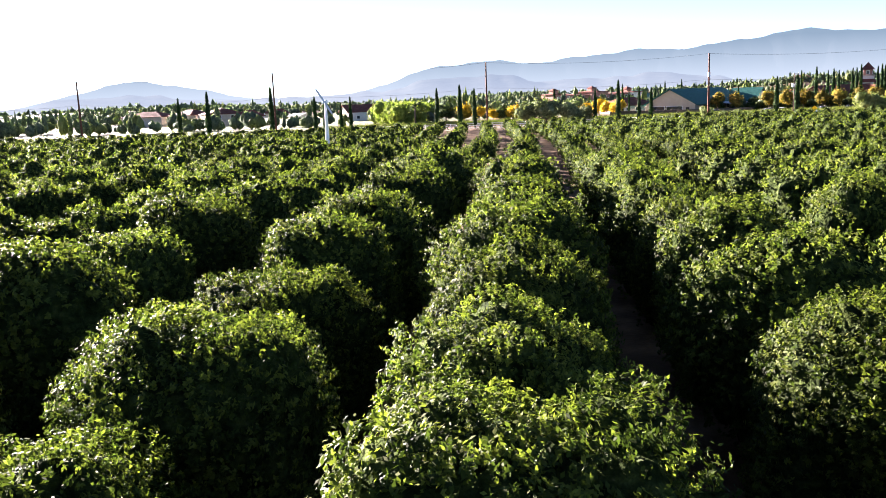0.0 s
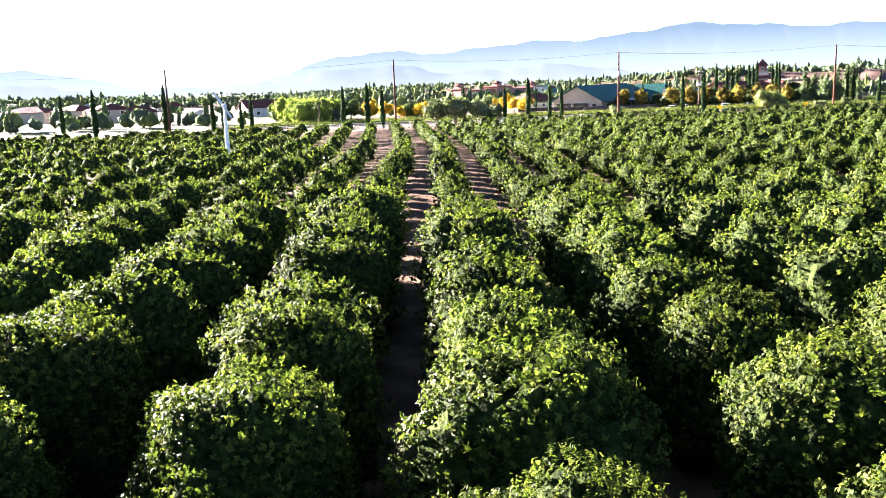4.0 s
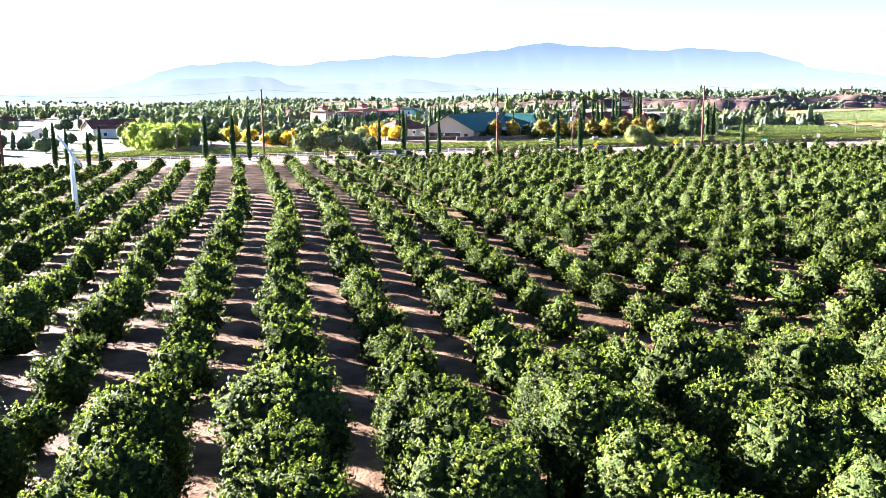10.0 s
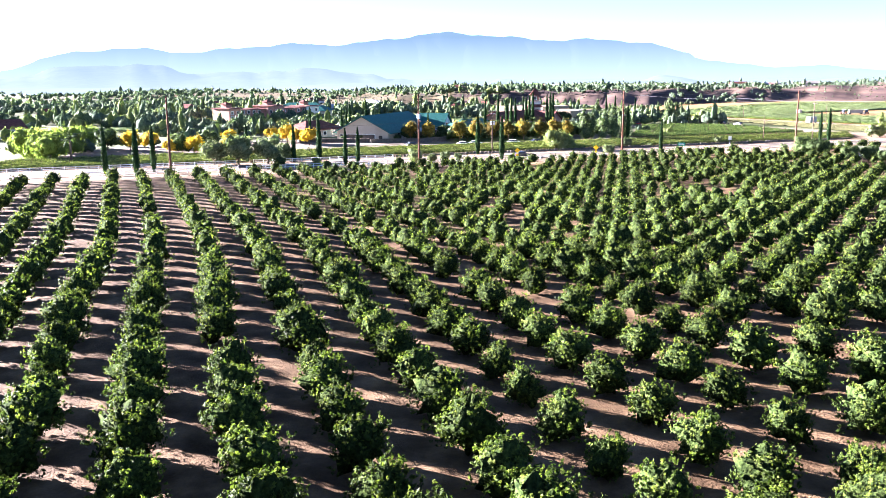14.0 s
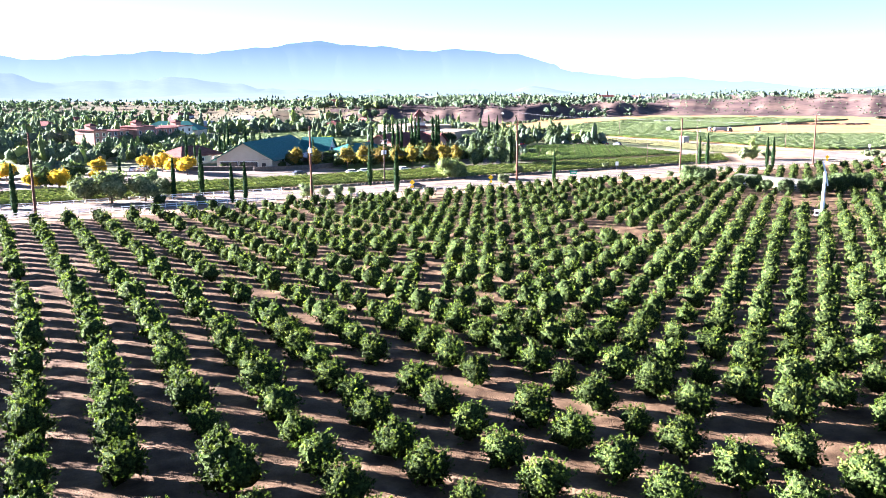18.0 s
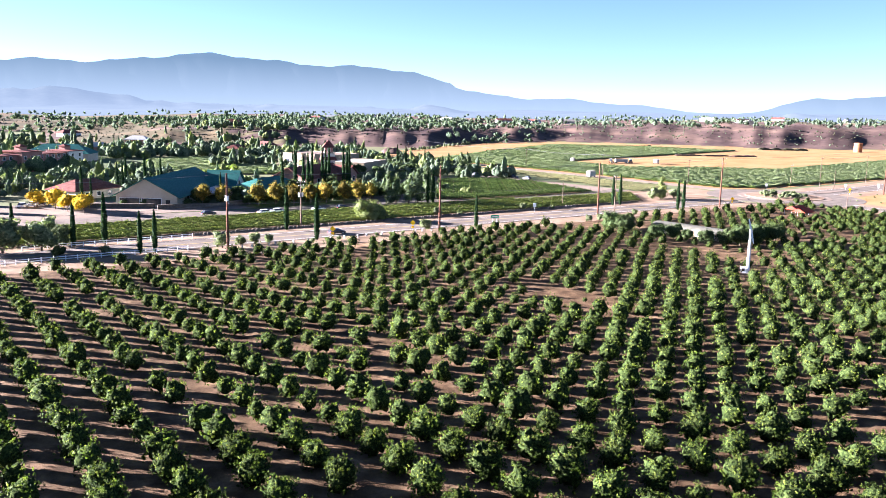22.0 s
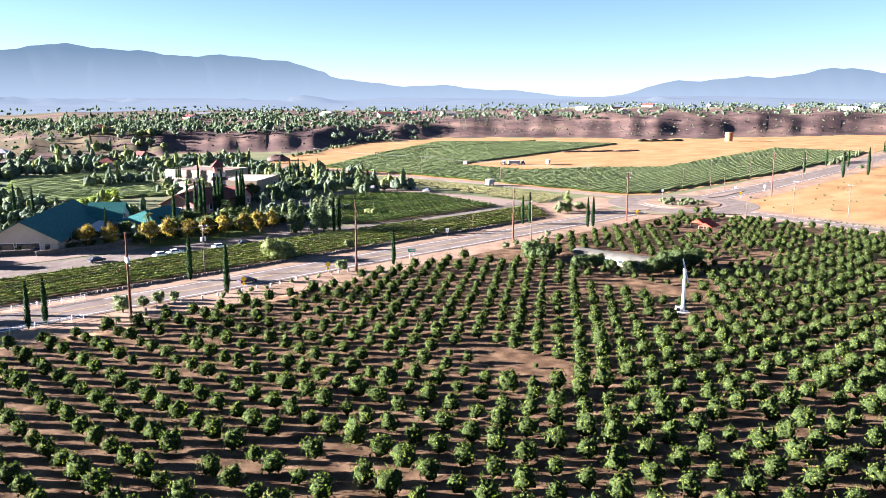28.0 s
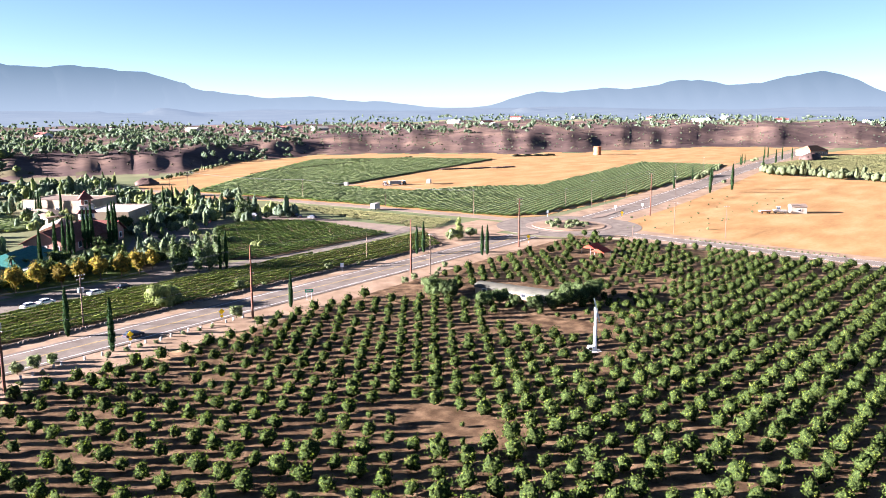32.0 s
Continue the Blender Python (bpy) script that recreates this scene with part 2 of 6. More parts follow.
    car_red=mat("red_car_paint", [(0.4, 0.03, 0.03), (0.45, 0.04, 0.04)], 1, rough=0.25, spec=0.6),
    wire=mat("aluminium_wire", [(0.07, 0.07, 0.075), (0.1, 0.1, 0.105)], 1, rough=0.7),
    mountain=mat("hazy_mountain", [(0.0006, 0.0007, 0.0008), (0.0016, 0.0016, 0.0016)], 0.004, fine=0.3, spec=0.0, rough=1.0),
)


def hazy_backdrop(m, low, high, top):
    """Airlight haze painted as emission: the far range glows, paler towards its foot."""
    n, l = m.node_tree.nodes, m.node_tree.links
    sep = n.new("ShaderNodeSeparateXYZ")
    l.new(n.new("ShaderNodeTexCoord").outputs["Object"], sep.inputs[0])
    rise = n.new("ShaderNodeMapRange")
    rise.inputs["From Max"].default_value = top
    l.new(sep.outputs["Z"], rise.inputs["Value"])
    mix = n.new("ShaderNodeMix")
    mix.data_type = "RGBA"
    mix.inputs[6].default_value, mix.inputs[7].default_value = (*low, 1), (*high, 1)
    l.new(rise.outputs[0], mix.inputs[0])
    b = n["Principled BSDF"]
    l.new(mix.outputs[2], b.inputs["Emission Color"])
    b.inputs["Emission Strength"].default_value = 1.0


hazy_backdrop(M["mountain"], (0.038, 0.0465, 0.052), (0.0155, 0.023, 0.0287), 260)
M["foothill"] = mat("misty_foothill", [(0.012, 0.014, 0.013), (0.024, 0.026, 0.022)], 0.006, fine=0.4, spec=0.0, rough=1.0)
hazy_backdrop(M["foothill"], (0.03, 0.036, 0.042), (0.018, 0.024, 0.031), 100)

# ---------------------------------------------------------------- mesh helpers


class Shape:
    """Collects vertices and faces of one mesh."""

    def __init__(self):
        self.v, self.f = [], []

    def add(self, verts, faces):
        k = len(self.v)
        self.v += [tuple(p) for p in verts]
        self.f += [tuple(i + k for i in face) for face in faces]
        return self

    def box(self, x0, y0, z0, x1, y1, z1, taper=0.0):
        t = taper
        return self.add([(x0, y0, z0), (x1, y0, z0), (x1, y1, z0), (x0, y1, z0), (x0 + t, y0 + t, z1), (x1 - t, y0 + t, z1), (x1 - t, y1 - t, z1), (x0 + t, y1 - t, z1)],
                        [(3, 2, 1, 0), (4, 5, 6, 7), (0, 1, 5, 4), (1, 2, 6, 5), (2, 3, 7, 6), (3, 0, 4, 7)])

    def tube(self, points, radii, sides=8):
        """A tapered tube through points."""
        k = len(self.v)
        n = len(points)
        for i, p in enumerate(points):
            p = Vector(p)
            d = (Vector(points[min(i + 1, n - 1)]) - Vector(points[max(i - 1, 0)])).normalized()
            a = d.orthogonal().normalized()
            b = d.cross(a)
            for s in range(sides):
                w = 2 * math.pi * s / sides
                self.v.append(tuple(p + (a * math.cos(w) + b * math.sin(w)) * radii[i]))
        for i in range(n - 1):
            for s in range(sides):
                q = (s + 1) % sides
                self.f.append((k + i * sides + s, k + i * sides + q, k + (i + 1) * sides + q, k + (i + 1) * sides + s))
        self.f.append(tuple(k + s for s in reversed(range(sides))))
        self.f.append(tuple(k + (n - 1) * sides + s for s in range(sides)))
        return self

    def slab(self, outline, z0, z1):
        """A prism over a ground outline (counter-clockwise)."""
        n = len(outline)
        verts = [(x, y, z0) for x, y in outline] + [(x, y, z1) for x, y in outline]
        faces = [tuple(reversed(range(n))), tuple(range(n, 2 * n))] + [(i, (i + 1) % n, n + (i + 1) % n, n + i) for i in range(n)]
        return self.add(verts, faces)

    def mesh(self, name, material, smooth=False):
        me = bpy.data.meshes.new(name)
        me.from_pydata(self.v, [], self.f)
        me.materials.append(material)
        if smooth:
            me.shade_smooth()
        me.update()
        return me


def part(name, shape, material, parent=None, label="", smooth=False):
    me = shape if isinstance(shape, bpy.types.Mesh) else shape.mesh(name, material, smooth)
    ob = new(name, me)
    ob.parent = parent
    if label:
        ob["label"] = label
    return ob


def thing(name, place, label, category, group="", turn=0.0, size=1.0, kind=""):
    ob = new(name)
    ob.empty_display_size = 0.3
    ob.matrix_world = pose(*place, 0, 0, turn) @ Matrix.Scale(size, 4)
    return tagged(ob, label, category, group, kind)


def quads_mesh(name, corners, materials, slots=None, smooth=False, extra=None):
    """A mesh of loose quads from an array (n, 4, 3); extra: (verts, faces) joined to it."""
    n = len(corners)
    verts = corners.reshape(-1, 3)
    me = bpy.data.meshes.new(name)
    ev, ef = extra if extra else (np.zeros((0, 3)), np.zeros((0, 4), int))
    allv = np.concatenate([verts, ev]).astype(np.float32)
    loops = np.concatenate([np.arange(4 * n), (ef + 4 * n).ravel()]).astype(np.int32)
    count = n + len(ef)
    me.vertices.add(len(allv))
    me.vertices.foreach_set("co", allv.ravel())
    me.loops.add(len(loops))
    me.loops.foreach_set("vertex_index", loops)
    me.polygons.add(count)
    me.polygons.foreach_set("loop_start", np.arange(0, 4 * count, 4, dtype=np.int32))
    for m in materials:
        me.materials.append(m)
    if slots is not None:
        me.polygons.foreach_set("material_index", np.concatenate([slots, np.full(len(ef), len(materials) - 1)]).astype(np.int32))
    me.update(calc_edges=True)
    me.validate()
    return me


def leaf_quads(places, normals, long, wide, rng, droop=0.35, along=None):
    """Kite-shaped leaves at places, roughly facing along normals."""
    n = len(places)
    nn = normals + rng.normal(0, 0.4, (n, 3))
    nn /= np.linalg.norm(nn, axis=1, keepdims=True)
    d = rng.normal(0, 1, (n, 3))
    d[:, 2] -= droop
    if along is not None:
        d = along * 1.1 + d * 0.6
    d -= (d * nn).sum(1, keepdims=True) * nn
    d /= np.linalg.norm(d, axis=1, keepdims=True) + 1e-9
    s = np.cross(nn, d)
    L = (long * rng.uniform(0.7, 1.25, (n, 1)))
    Wd = (wide * rng.uniform(0.7, 1.25, (n, 1)))
    return np.stack([places - d * L * 0.5, places + s * Wd * 0.5 + nn * Wd * 0.12, places + d * L * 0.5, places - s * Wd * 0.5 + nn * Wd * 0.12], 1)


def lumpy(dirs, seed, amount=0.2, freq=2.2):
    """A lumpy radius factor for directions, from a few waves."""
    rng = np.random.default_rng(seed)
    out = np.ones(len(dirs))
    for k in range(7):
        w = rng.normal(0, 1, 3) * freq * (1 + 0.35 * k)
        out += amount * np.sin(dirs @ w + rng.uniform(0, 6.28)) / (1 + 0.35 * k)
    return np.maximum(out, 0.35)


def ball_grid(nu=14, nv=9):
    u, v = np.meshgrid(np.arange(nu) * 2 * np.pi / nu, np.linspace(-np.pi / 2, np.pi / 2, nv), indexing="xy")
    d = np.stack([np.cos(v) * np.cos(u), np.cos(v) * np.sin(u), np.sin(v)], -1).reshape(-1, 3)
    f = [(j * nu + i, j * nu + (i + 1) % nu, (j + 1) * nu + (i + 1) % nu, (j + 1) * nu + i) for j in range(nv - 1) for i in range(nu)]
    return d, np.array(f)


def boxed(dirs, p):
    """How far a rounded box reaches along unit directions; p = 2 is a ball."""
    return (np.abs(dirs) ** p).sum(1) ** (-1 / p)


def rough_ball(seed, nu, nv, lump, freq, core, jag=0.09, box=2.0):
    """A leafy lumpy ball: every corner pushed in or out, so that its facets catch the light like clumps."""
    g, f = ball_grid(nu, nv)
    r = boxed(g, box) * lumpy(g, seed, lump, freq) * core * np.clip(1 + jag * np.random.default_rng(seed + 7).normal(0, 1, len(g)), 0.75, 1.25)
    turn = 0.5 * (np.arange(len(g)) // nu % 2) * 2 * np.pi / nu
    c, s = np.cos(turn), np.sin(turn)
    g = np.stack([g[:, 0] * c - g[:, 1] * s, g[:, 0] * s + g[:, 1] * c, g[:, 2]], 1)
    return g * r[:, None], f


def sprig_quads(seed, rx, rz, zc, shoots, per, long, wide, reach, lump=0.16, freq=3.4, low_cut=-0.7, new_share=0.35, box=2.0):
    """Leaves along short upright shoots that stand out of a lumpy dome. Gives quads and their material slots."""
    rng = np.random.default_rng(seed)
    d = rng.normal(0, 1, (shoots * 3, 3))
    d /= np.linalg.norm(d, axis=1, keepdims=True)
    d = d[d[:, 2] > low_cut][:shoots]
    size = np.array([rx, rx, rz])
    r = boxed(d, box) * lumpy(d, seed, lump, freq) * (1.0 - 0.16 * rng.random(len(d)) ** 2)
    root = d * r[:, None] * size
    out = d / size
    out /= np.linalg.norm(out, axis=1, keepdims=True)
    way = out + rng.normal(0, 0.35, out.shape)
    way[:, 2] += 0.45
    way /= np.linalg.norm(way, axis=1, keepdims=True)
    length = reach * rng.uniform(0.3, 1.0, len(d)) ** 1.3
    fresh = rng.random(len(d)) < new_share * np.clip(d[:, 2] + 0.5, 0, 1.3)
    t = rng.random((len(d), per))
    p = root[:, None] + way[:, None] * (t * length[:, None])[..., None] + rng.normal(0, reach * 0.1, (len(d), per, 3))
    nn = np.repeat(out[:, None] * 0.7 + way[:, None] * 0.3, per, 1) + rng.normal(0, 0.3, p.shape)
    p = p.reshape(-1, 3)
    p[:, 2] = np.maximum(p[:, 2] + zc, 0.12 + 0.2 * rng.random(len(p)))
    q = leaf_quads(p, nn.reshape(-1, 3), long, wide, rng, -0.2, np.repeat(way, per, 0))
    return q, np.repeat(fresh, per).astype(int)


def crown(name, seed, rx, rz, zc, shoots, per, long, wide, reach, mats, lump=0.16, freq=3.4, new_share=0.35, core=0.8, net=(34, 22), box=2.0, jag=0.09):
    """A crown of leafy shoots round an inner mass darkened as crown shade."""
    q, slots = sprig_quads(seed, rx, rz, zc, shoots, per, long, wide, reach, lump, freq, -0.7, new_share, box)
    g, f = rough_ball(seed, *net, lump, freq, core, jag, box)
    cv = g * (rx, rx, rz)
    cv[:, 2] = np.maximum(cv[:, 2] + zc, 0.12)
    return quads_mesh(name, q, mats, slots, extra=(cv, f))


def smooth01(x):
    x = np.clip(x, 0, 1)
    return x * x * (3 - 2 * x)

# ---------------------------------------------------------------- the land


def land_height(x, y):
    """Flat valley floor; a low eroded mesa far behind the fields, highest to the east."""
    dx, dy = np.asarray(x, float) + 10, np.asarray(y, float) - 80
    az, d = np.degrees(np.arctan2(dx, dy)), np.hypot(dx, dy)
    foot = 660 + 155 * smooth01((az - 34.5) / 7) + 60 * smooth01((az - 40) / 8) + 192 * smooth01((az - 58) / 17) + 90 * smooth01((az - 76) / 14)
    g1 = np.cos(np.radians(az * 66 + 80 * np.sin(np.radians(az * 23))))
    g2 = np.cos(np.radians(az * 141 + 90 * np.sin(np.radians(az * 43)) + d * 0.07))
    g3 = np.cos(np.radians(az * 330 + 80 * np.sin(np.radians(az * 77)) - d * 0.13))
    g4 = 0.6 + 0.5 * np.cos(np.radians(az * 19 + d * 0.3))
    ravine = 13 * g1 * g4 + 7 * g2 + 3.5 * g3 + 2 * np.sin(dx * 0.11) * np.sin(dy * 0.13)
    high = (11.5 * smooth01((az - 10) / 14) + 8.5 * smooth01((az - 43) / 16)) * smooth01((125 - az) / 20)
    rise = smooth01((d - foot - 10 - ravine) / (125 + 100 * smooth01((az - 40) / 10)))
    fold = 1 + 0.1 * np.sin(az * 1.3 + d * 0.004) * rise
    knolls = np.maximum(0, np.sin(dx * 0.0095 + 1.4 * np.sin(dy * 0.0058)) + np.sin(dy * 0.0125 + dx * 0.003) + 0.3) / 2.3
    left = 9 * knolls * smooth01((d - 560) / 300) * smooth01((24 - az) / 16)
    return high * rise * fold + left + 9 * smooth01((d - 1500) / 1500) * (1 + 0.7 * np.sin(az * 0.35 + d * 0.0013))


def build_land():
    az = np.radians(np.concatenate([np.arange(-180, -60, 5), np.arange(-60, 18, 0.7), np.arange(18, 96, 0.33), np.arange(96, 110, 0.7), np.arange(110, 180, 5)]))
    rad = np.concatenate([[0, 60, 130, 200, 300, 400, 520], np.arange(560, 1420, 17), np.geomspace(1450, 4950, 22)])
    A, R = np.meshgrid(az, rad, indexing="xy")
    X, Y = np.sin(A) * R - 10, np.cos(A) * R + 80
    Z = land_height(X, Y) - 0.08
    n = len(az)
    verts = np.stack([X, Y, Z], -1).reshape(-1, 3)
    faces = np.array([(j * n + i, (j + 1) * n + i, (j + 1) * n + (i + 1) % n, j * n + (i + 1) % n) for j in range(len(rad) - 1) for i in range(n)])
    c = verts[faces].mean(1)
    d = np.hypot(c[:, 0] + 10, c[:, 1] - 80)
    slope = np.ptp(verts[faces][:, :, 2], axis=1)
    slots = ((c[:, 2] > 0.1) & (slope > 0.12) & (d < 1600)).astype(int)
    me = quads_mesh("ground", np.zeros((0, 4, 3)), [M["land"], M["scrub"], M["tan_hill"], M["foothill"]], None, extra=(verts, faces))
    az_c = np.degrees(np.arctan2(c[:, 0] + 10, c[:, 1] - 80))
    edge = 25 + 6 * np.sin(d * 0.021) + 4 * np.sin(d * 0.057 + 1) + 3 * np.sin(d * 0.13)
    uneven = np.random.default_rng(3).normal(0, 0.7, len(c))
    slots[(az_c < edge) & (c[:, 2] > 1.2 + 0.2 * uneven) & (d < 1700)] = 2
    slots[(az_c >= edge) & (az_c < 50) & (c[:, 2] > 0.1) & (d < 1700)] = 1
    # Far valley floor takes the foothill material with its haze glow.
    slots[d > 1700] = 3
    me.polygons.foreach_set("material_index", slots.astype(np.int32))
    me.shade_smooth()
    tagged(new("ground", me), "flat dry valley floor rising to an eroded brown mesa", "ground", kind="structure")


build_land()


def patch(name, outline, z, material, label, category="ground", thick=0.05):
    s = Shape().slab(outline, z - thick, z)
    return tagged(part(name, s, M[material]), label, category, kind="structure")


def strip_shape(points, width, z, thick=0.06, offset=0.0):
    """A road-like strip along points."""
    s = Shape()
    n = len(points)
    rows = []
    for i, p in enumerate(points):
        d = (Vector(points[min(i + 1, n - 1)]) - Vector(points[max(i - 1, 0)])).normalized()
        side = Vector((-d.y, d.x))
        a, b = Vector(p) + side * (offset + width / 2), Vector(p) + side * (offset - width / 2)
        rows.append([(a.x, a.y, z), (b.x, b.y, z), (b.x, b.y, z - thick), (a.x, a.y, z - thick)])
    s.v = [v for r in rows for v in r]
    for i in range(n - 1):
        for k in range(4):
            q = (k + 1) % 4
            s.f.append((4 * i + q, 4 * i + k, 4 * i + 4 + k, 4 * i + 4 + q))
    s.f += [(0, 1, 2, 3), (4 * n - 1, 4 * n - 2, 4 * n - 3, 4 * n - 4)]
    return s


def strip(name, points, width, z, material, label, category="road", offset=0.0):
    return tagged(part(name, strip_shape(points, width, z, offset=offset), M[material]), label, category, kind="structure")


def arc(cx, cy, r, a0, a1, steps=24):
    return [(cx + r * math.cos(radians(a0 + (a1 - a0) * k / steps)), cy + r * math.sin(radians(a0 + (a1 - a0) * k / steps))) for k in range(steps + 1)]


def road_y(x):
    return 254.6 + 0.006 * (x - 100)


RX, RY = 309, 254  # middle of the roundabout
MAIN = [(x, road_y(x)) for x in range(-900, 300, 25)]
EAST = [(322, 255), (400, 259), (480, 267), (560, 276), (640, 286), (760, 296), (880, 305), (1050, 315)]
SOUTH = [(304, 238), (299, 205), (294, 165), (291, 129), (287, 60), (282, -40), (270, -300), (250, -800)]
NORTH = [(311, 270), (311, 300), (309, 370), (303, 450), (296, 510), (283, 590), (268, 700)]

# Soil, dirt and field sheets, each a little above the last.
ROW_GAP, TREE_GAP = 6.1, 5.4


def row_x(i, y):
    """Where tree row i runs: the rows bend a little towards the road."""
    near = 3.2 + ROW_GAP * i + 0.037 * (y - 75)
    far = 7.07 + 6.0 * i - 0.01 * (y - 75)
    w = smooth01((y + 0.6 * near - 105) / 60)
    return near + (far - near) * w


def tree_y(i, j):
    """Place of the j-th young tree along row i; they stand closer towards the road."""
    x = 3.2 + ROW_GAP * i
    if j >= 12:
        return 128.7 + 4.75 * (j - 12) - 0.03 * (x - 50)
    w = float(smooth01((x - 35) / 40))
    return (1 - w) * (66.5 + 5.5 * j - 0.0264 * j * j) + w * (128.7 - 4.75 * (12 - j)) - 0.03 * (x - 50) * max(0, j / 12)


def build_orchard_floor():
    xs = np.arange(-30, 50, 0.125)
    ys = np.arange(-60, 241, 5.0)
    U, Y = np.meshgrid(xs, ys, indexing="xy")
    X = row_x(U, Y)
    Z = 0.02 + 0.055 * (1 - np.cos(2 * np.pi * U)) + 0.03 * np.sin(Y * 0.9 + X * 0.3) + 0.02 * np.sin(X * 2.1 + Y * 0.4)
    edge = 237.0 - 2.5 * np.sin(X * 0.02)
    Y = np.minimum(Y, edge)
    lim = 296 - 0.09 * (240 - Y) - 9
    X = np.minimum(X, lim)
    n = len(xs)
    verts = np.stack([X, Y, Z], -1).reshape(-1, 3)
    k = np.arange(len(ys) - 1)[:, None] * n + np.arange(n - 1)[None]
    faces = np.stack([k, k + 1, k + n + 1, k + n], -1).reshape(-1, 4)
    me = quads_mesh("orchard_soil", np.zeros((0, 4, 3)), [M["soil"]], None, extra=(verts, faces))
    me.shade_smooth()
    tagged(new("orchard_soil", me), "bare brown orchard soil, gently crowned between the tree rows", "soil", kind="structure")


build_orchard_floor()
strip("verge", MAIN, 38, -0.02, "dirt", "pale sandy verge along the road", "verge")
strip("road", MAIN, 13.5, 0.06, "asphalt", "grey asphalt two-lane road with white edge lines")
strip("road_east", EAST, 15, 0.05, "asphalt", "asphalt road running on past the roundabout")
strip("verge_east", EAST, 34, 0.014, "dirt", "sandy verge beside the road", "verge")
strip("road_south", SOUTH, 9.5, 0.05, "asphalt", "asphalt side road along the orchard edge")
strip("verge_south", SOUTH, 25, 0.012, "dirt", "sandy verge beside the side road", "verge")
strip("farm_road", NORTH, 9, 0.03, "sand", "pale dirt farm road between the vineyards")
for name, pts, off, mat_name, w in (("edge_line", MAIN, 5.3, "lines", 0.2), ("edge_line", MAIN, -5.3, "lines", 0.2), ("centre_line", MAIN, 0.2, "yellow_line", 0.14),
                                    ("centre_line", MAIN, -0.2, "yellow_line", 0.14), ("edge_line", EAST, 6.3, "lines", 0.2), ("edge_line", EAST, -6.3, "lines", 0.2),
                                    ("edge_line", SOUTH, 3.9, "lines", 0.18), ("edge_line", SOUTH, -3.9, "lines", 0.18)):
    s = strip_shape(pts, w, 0.072 if pts is MAIN else 0.062, 0.008, off)
    tagged(part(name, s, M[mat_name]), "painted line along the road", "road marking", kind="structure")

# Roundabout: asphalt ring, concrete apron and kerbed planted island.
patch("roundabout", arc(RX, RY, 31, 0, 355, 48), 0.066, "asphalt", "round asphalt junction", "road", 0.07)
patch("apron", arc(RX, RY, 18.5, 0, 355, 48), 0.12, "sand", "raised concrete apron round the traffic island", "kerb", 0.12)
patch("island", arc(RX, RY, 15.5, 0, 355, 48), 0.3, "dirt", "planted traffic island", "island", 0.3)
patch("splitter", [(268, 258), (283, 253.5), (286, 256), (283, 260)], 0.2, "sand", "kerbed splitter island", "kerb", 0.2)
patch("splitter_east", [(335, 256), (345, 254), (375, 257.5), (345, 259)], 0.2, "sand", "kerbed splitter island", "kerb", 0.2)

# Fields and yards.
patch("field_east", [(306, 225), (318, 231), (345, 243), (480, 257), (640, 275), (900, 296), (1150, 250), (1150, -400), (270, -400), (292, 60), (299, 150)], 0.0, "stubble", "dry golden stubble field", "field")
patch("field_north", [(314, 290), (330, 279), (480, 282), (640, 299), (760, 318), (1070, 338), (1060, 440), (900, 520), (765, 590), (640, 730), (520, 760), (450, 690), (385, 612), (330, 600), (272, 512), (309, 400)], 0.0, "stubble", "dry golden field round the far vineyard", "field")
patch("corner_yard", [(238, 269.5), (300, 269), (303, 296), (268, 297), (264, 300)], 0.004, "dirt", "bare sandy corner beside the junction", "yard")
patch("farm_track", [(262, 300), (268, 297.5), (266, 330), (262, 372), (250, 394), (240, 392), (246, 378), (256, 350), (250, 306)], 0.006, "sand", "pale dirt track between the vineyards", "track")
patch("parking_yard", [(-30, 298), (46, 300), (60, 306), (52, 352), (0, 352), (-25, 330)], 0.0, "sand", "pale gravel car park", "yard")
patch("driveway", [(30, 297), (90, 295), (150, 297.5), (215, 293), (262, 301), (266, 310), (246, 303), (200, 301.5), (168, 305), (168, 330), (205, 372), (240, 384), (236, 392), (190, 392), (150, 340), (140, 309), (60, 313), (30, 312)], 0.02, "asphalt", "grey paved winery driveway", "driveway")
patch("forecourt", [(44, 313), (60, 314), (100, 314), (96, 328), (78, 340), (62, 352), (50, 352)], 0.008, "sand", "pale paved forecourt before the hall", "yard")
patch("lawn", [(101, 314), (150, 312), (160, 340), (130, 345), (104, 328)], 0.01, "lawn", "green lawn under the street trees", "lawn")
patch("vineyard_soil", [(-60, 268), (100, 268.5), (240, 270), (262, 296), (215, 291.5), (150, 296), (90, 294), (30, 296), (-60, 297)], 0.01, "soil", "brown vineyard soil", "soil")
patch("vineyard_soil", [(170, 310), (182, 302), (246, 304), (254, 350), (242, 378), (213, 369)], 0.012, "soil", "brown vineyard soil", "soil")

# ---------------------------------------------------------------- mountains far behind


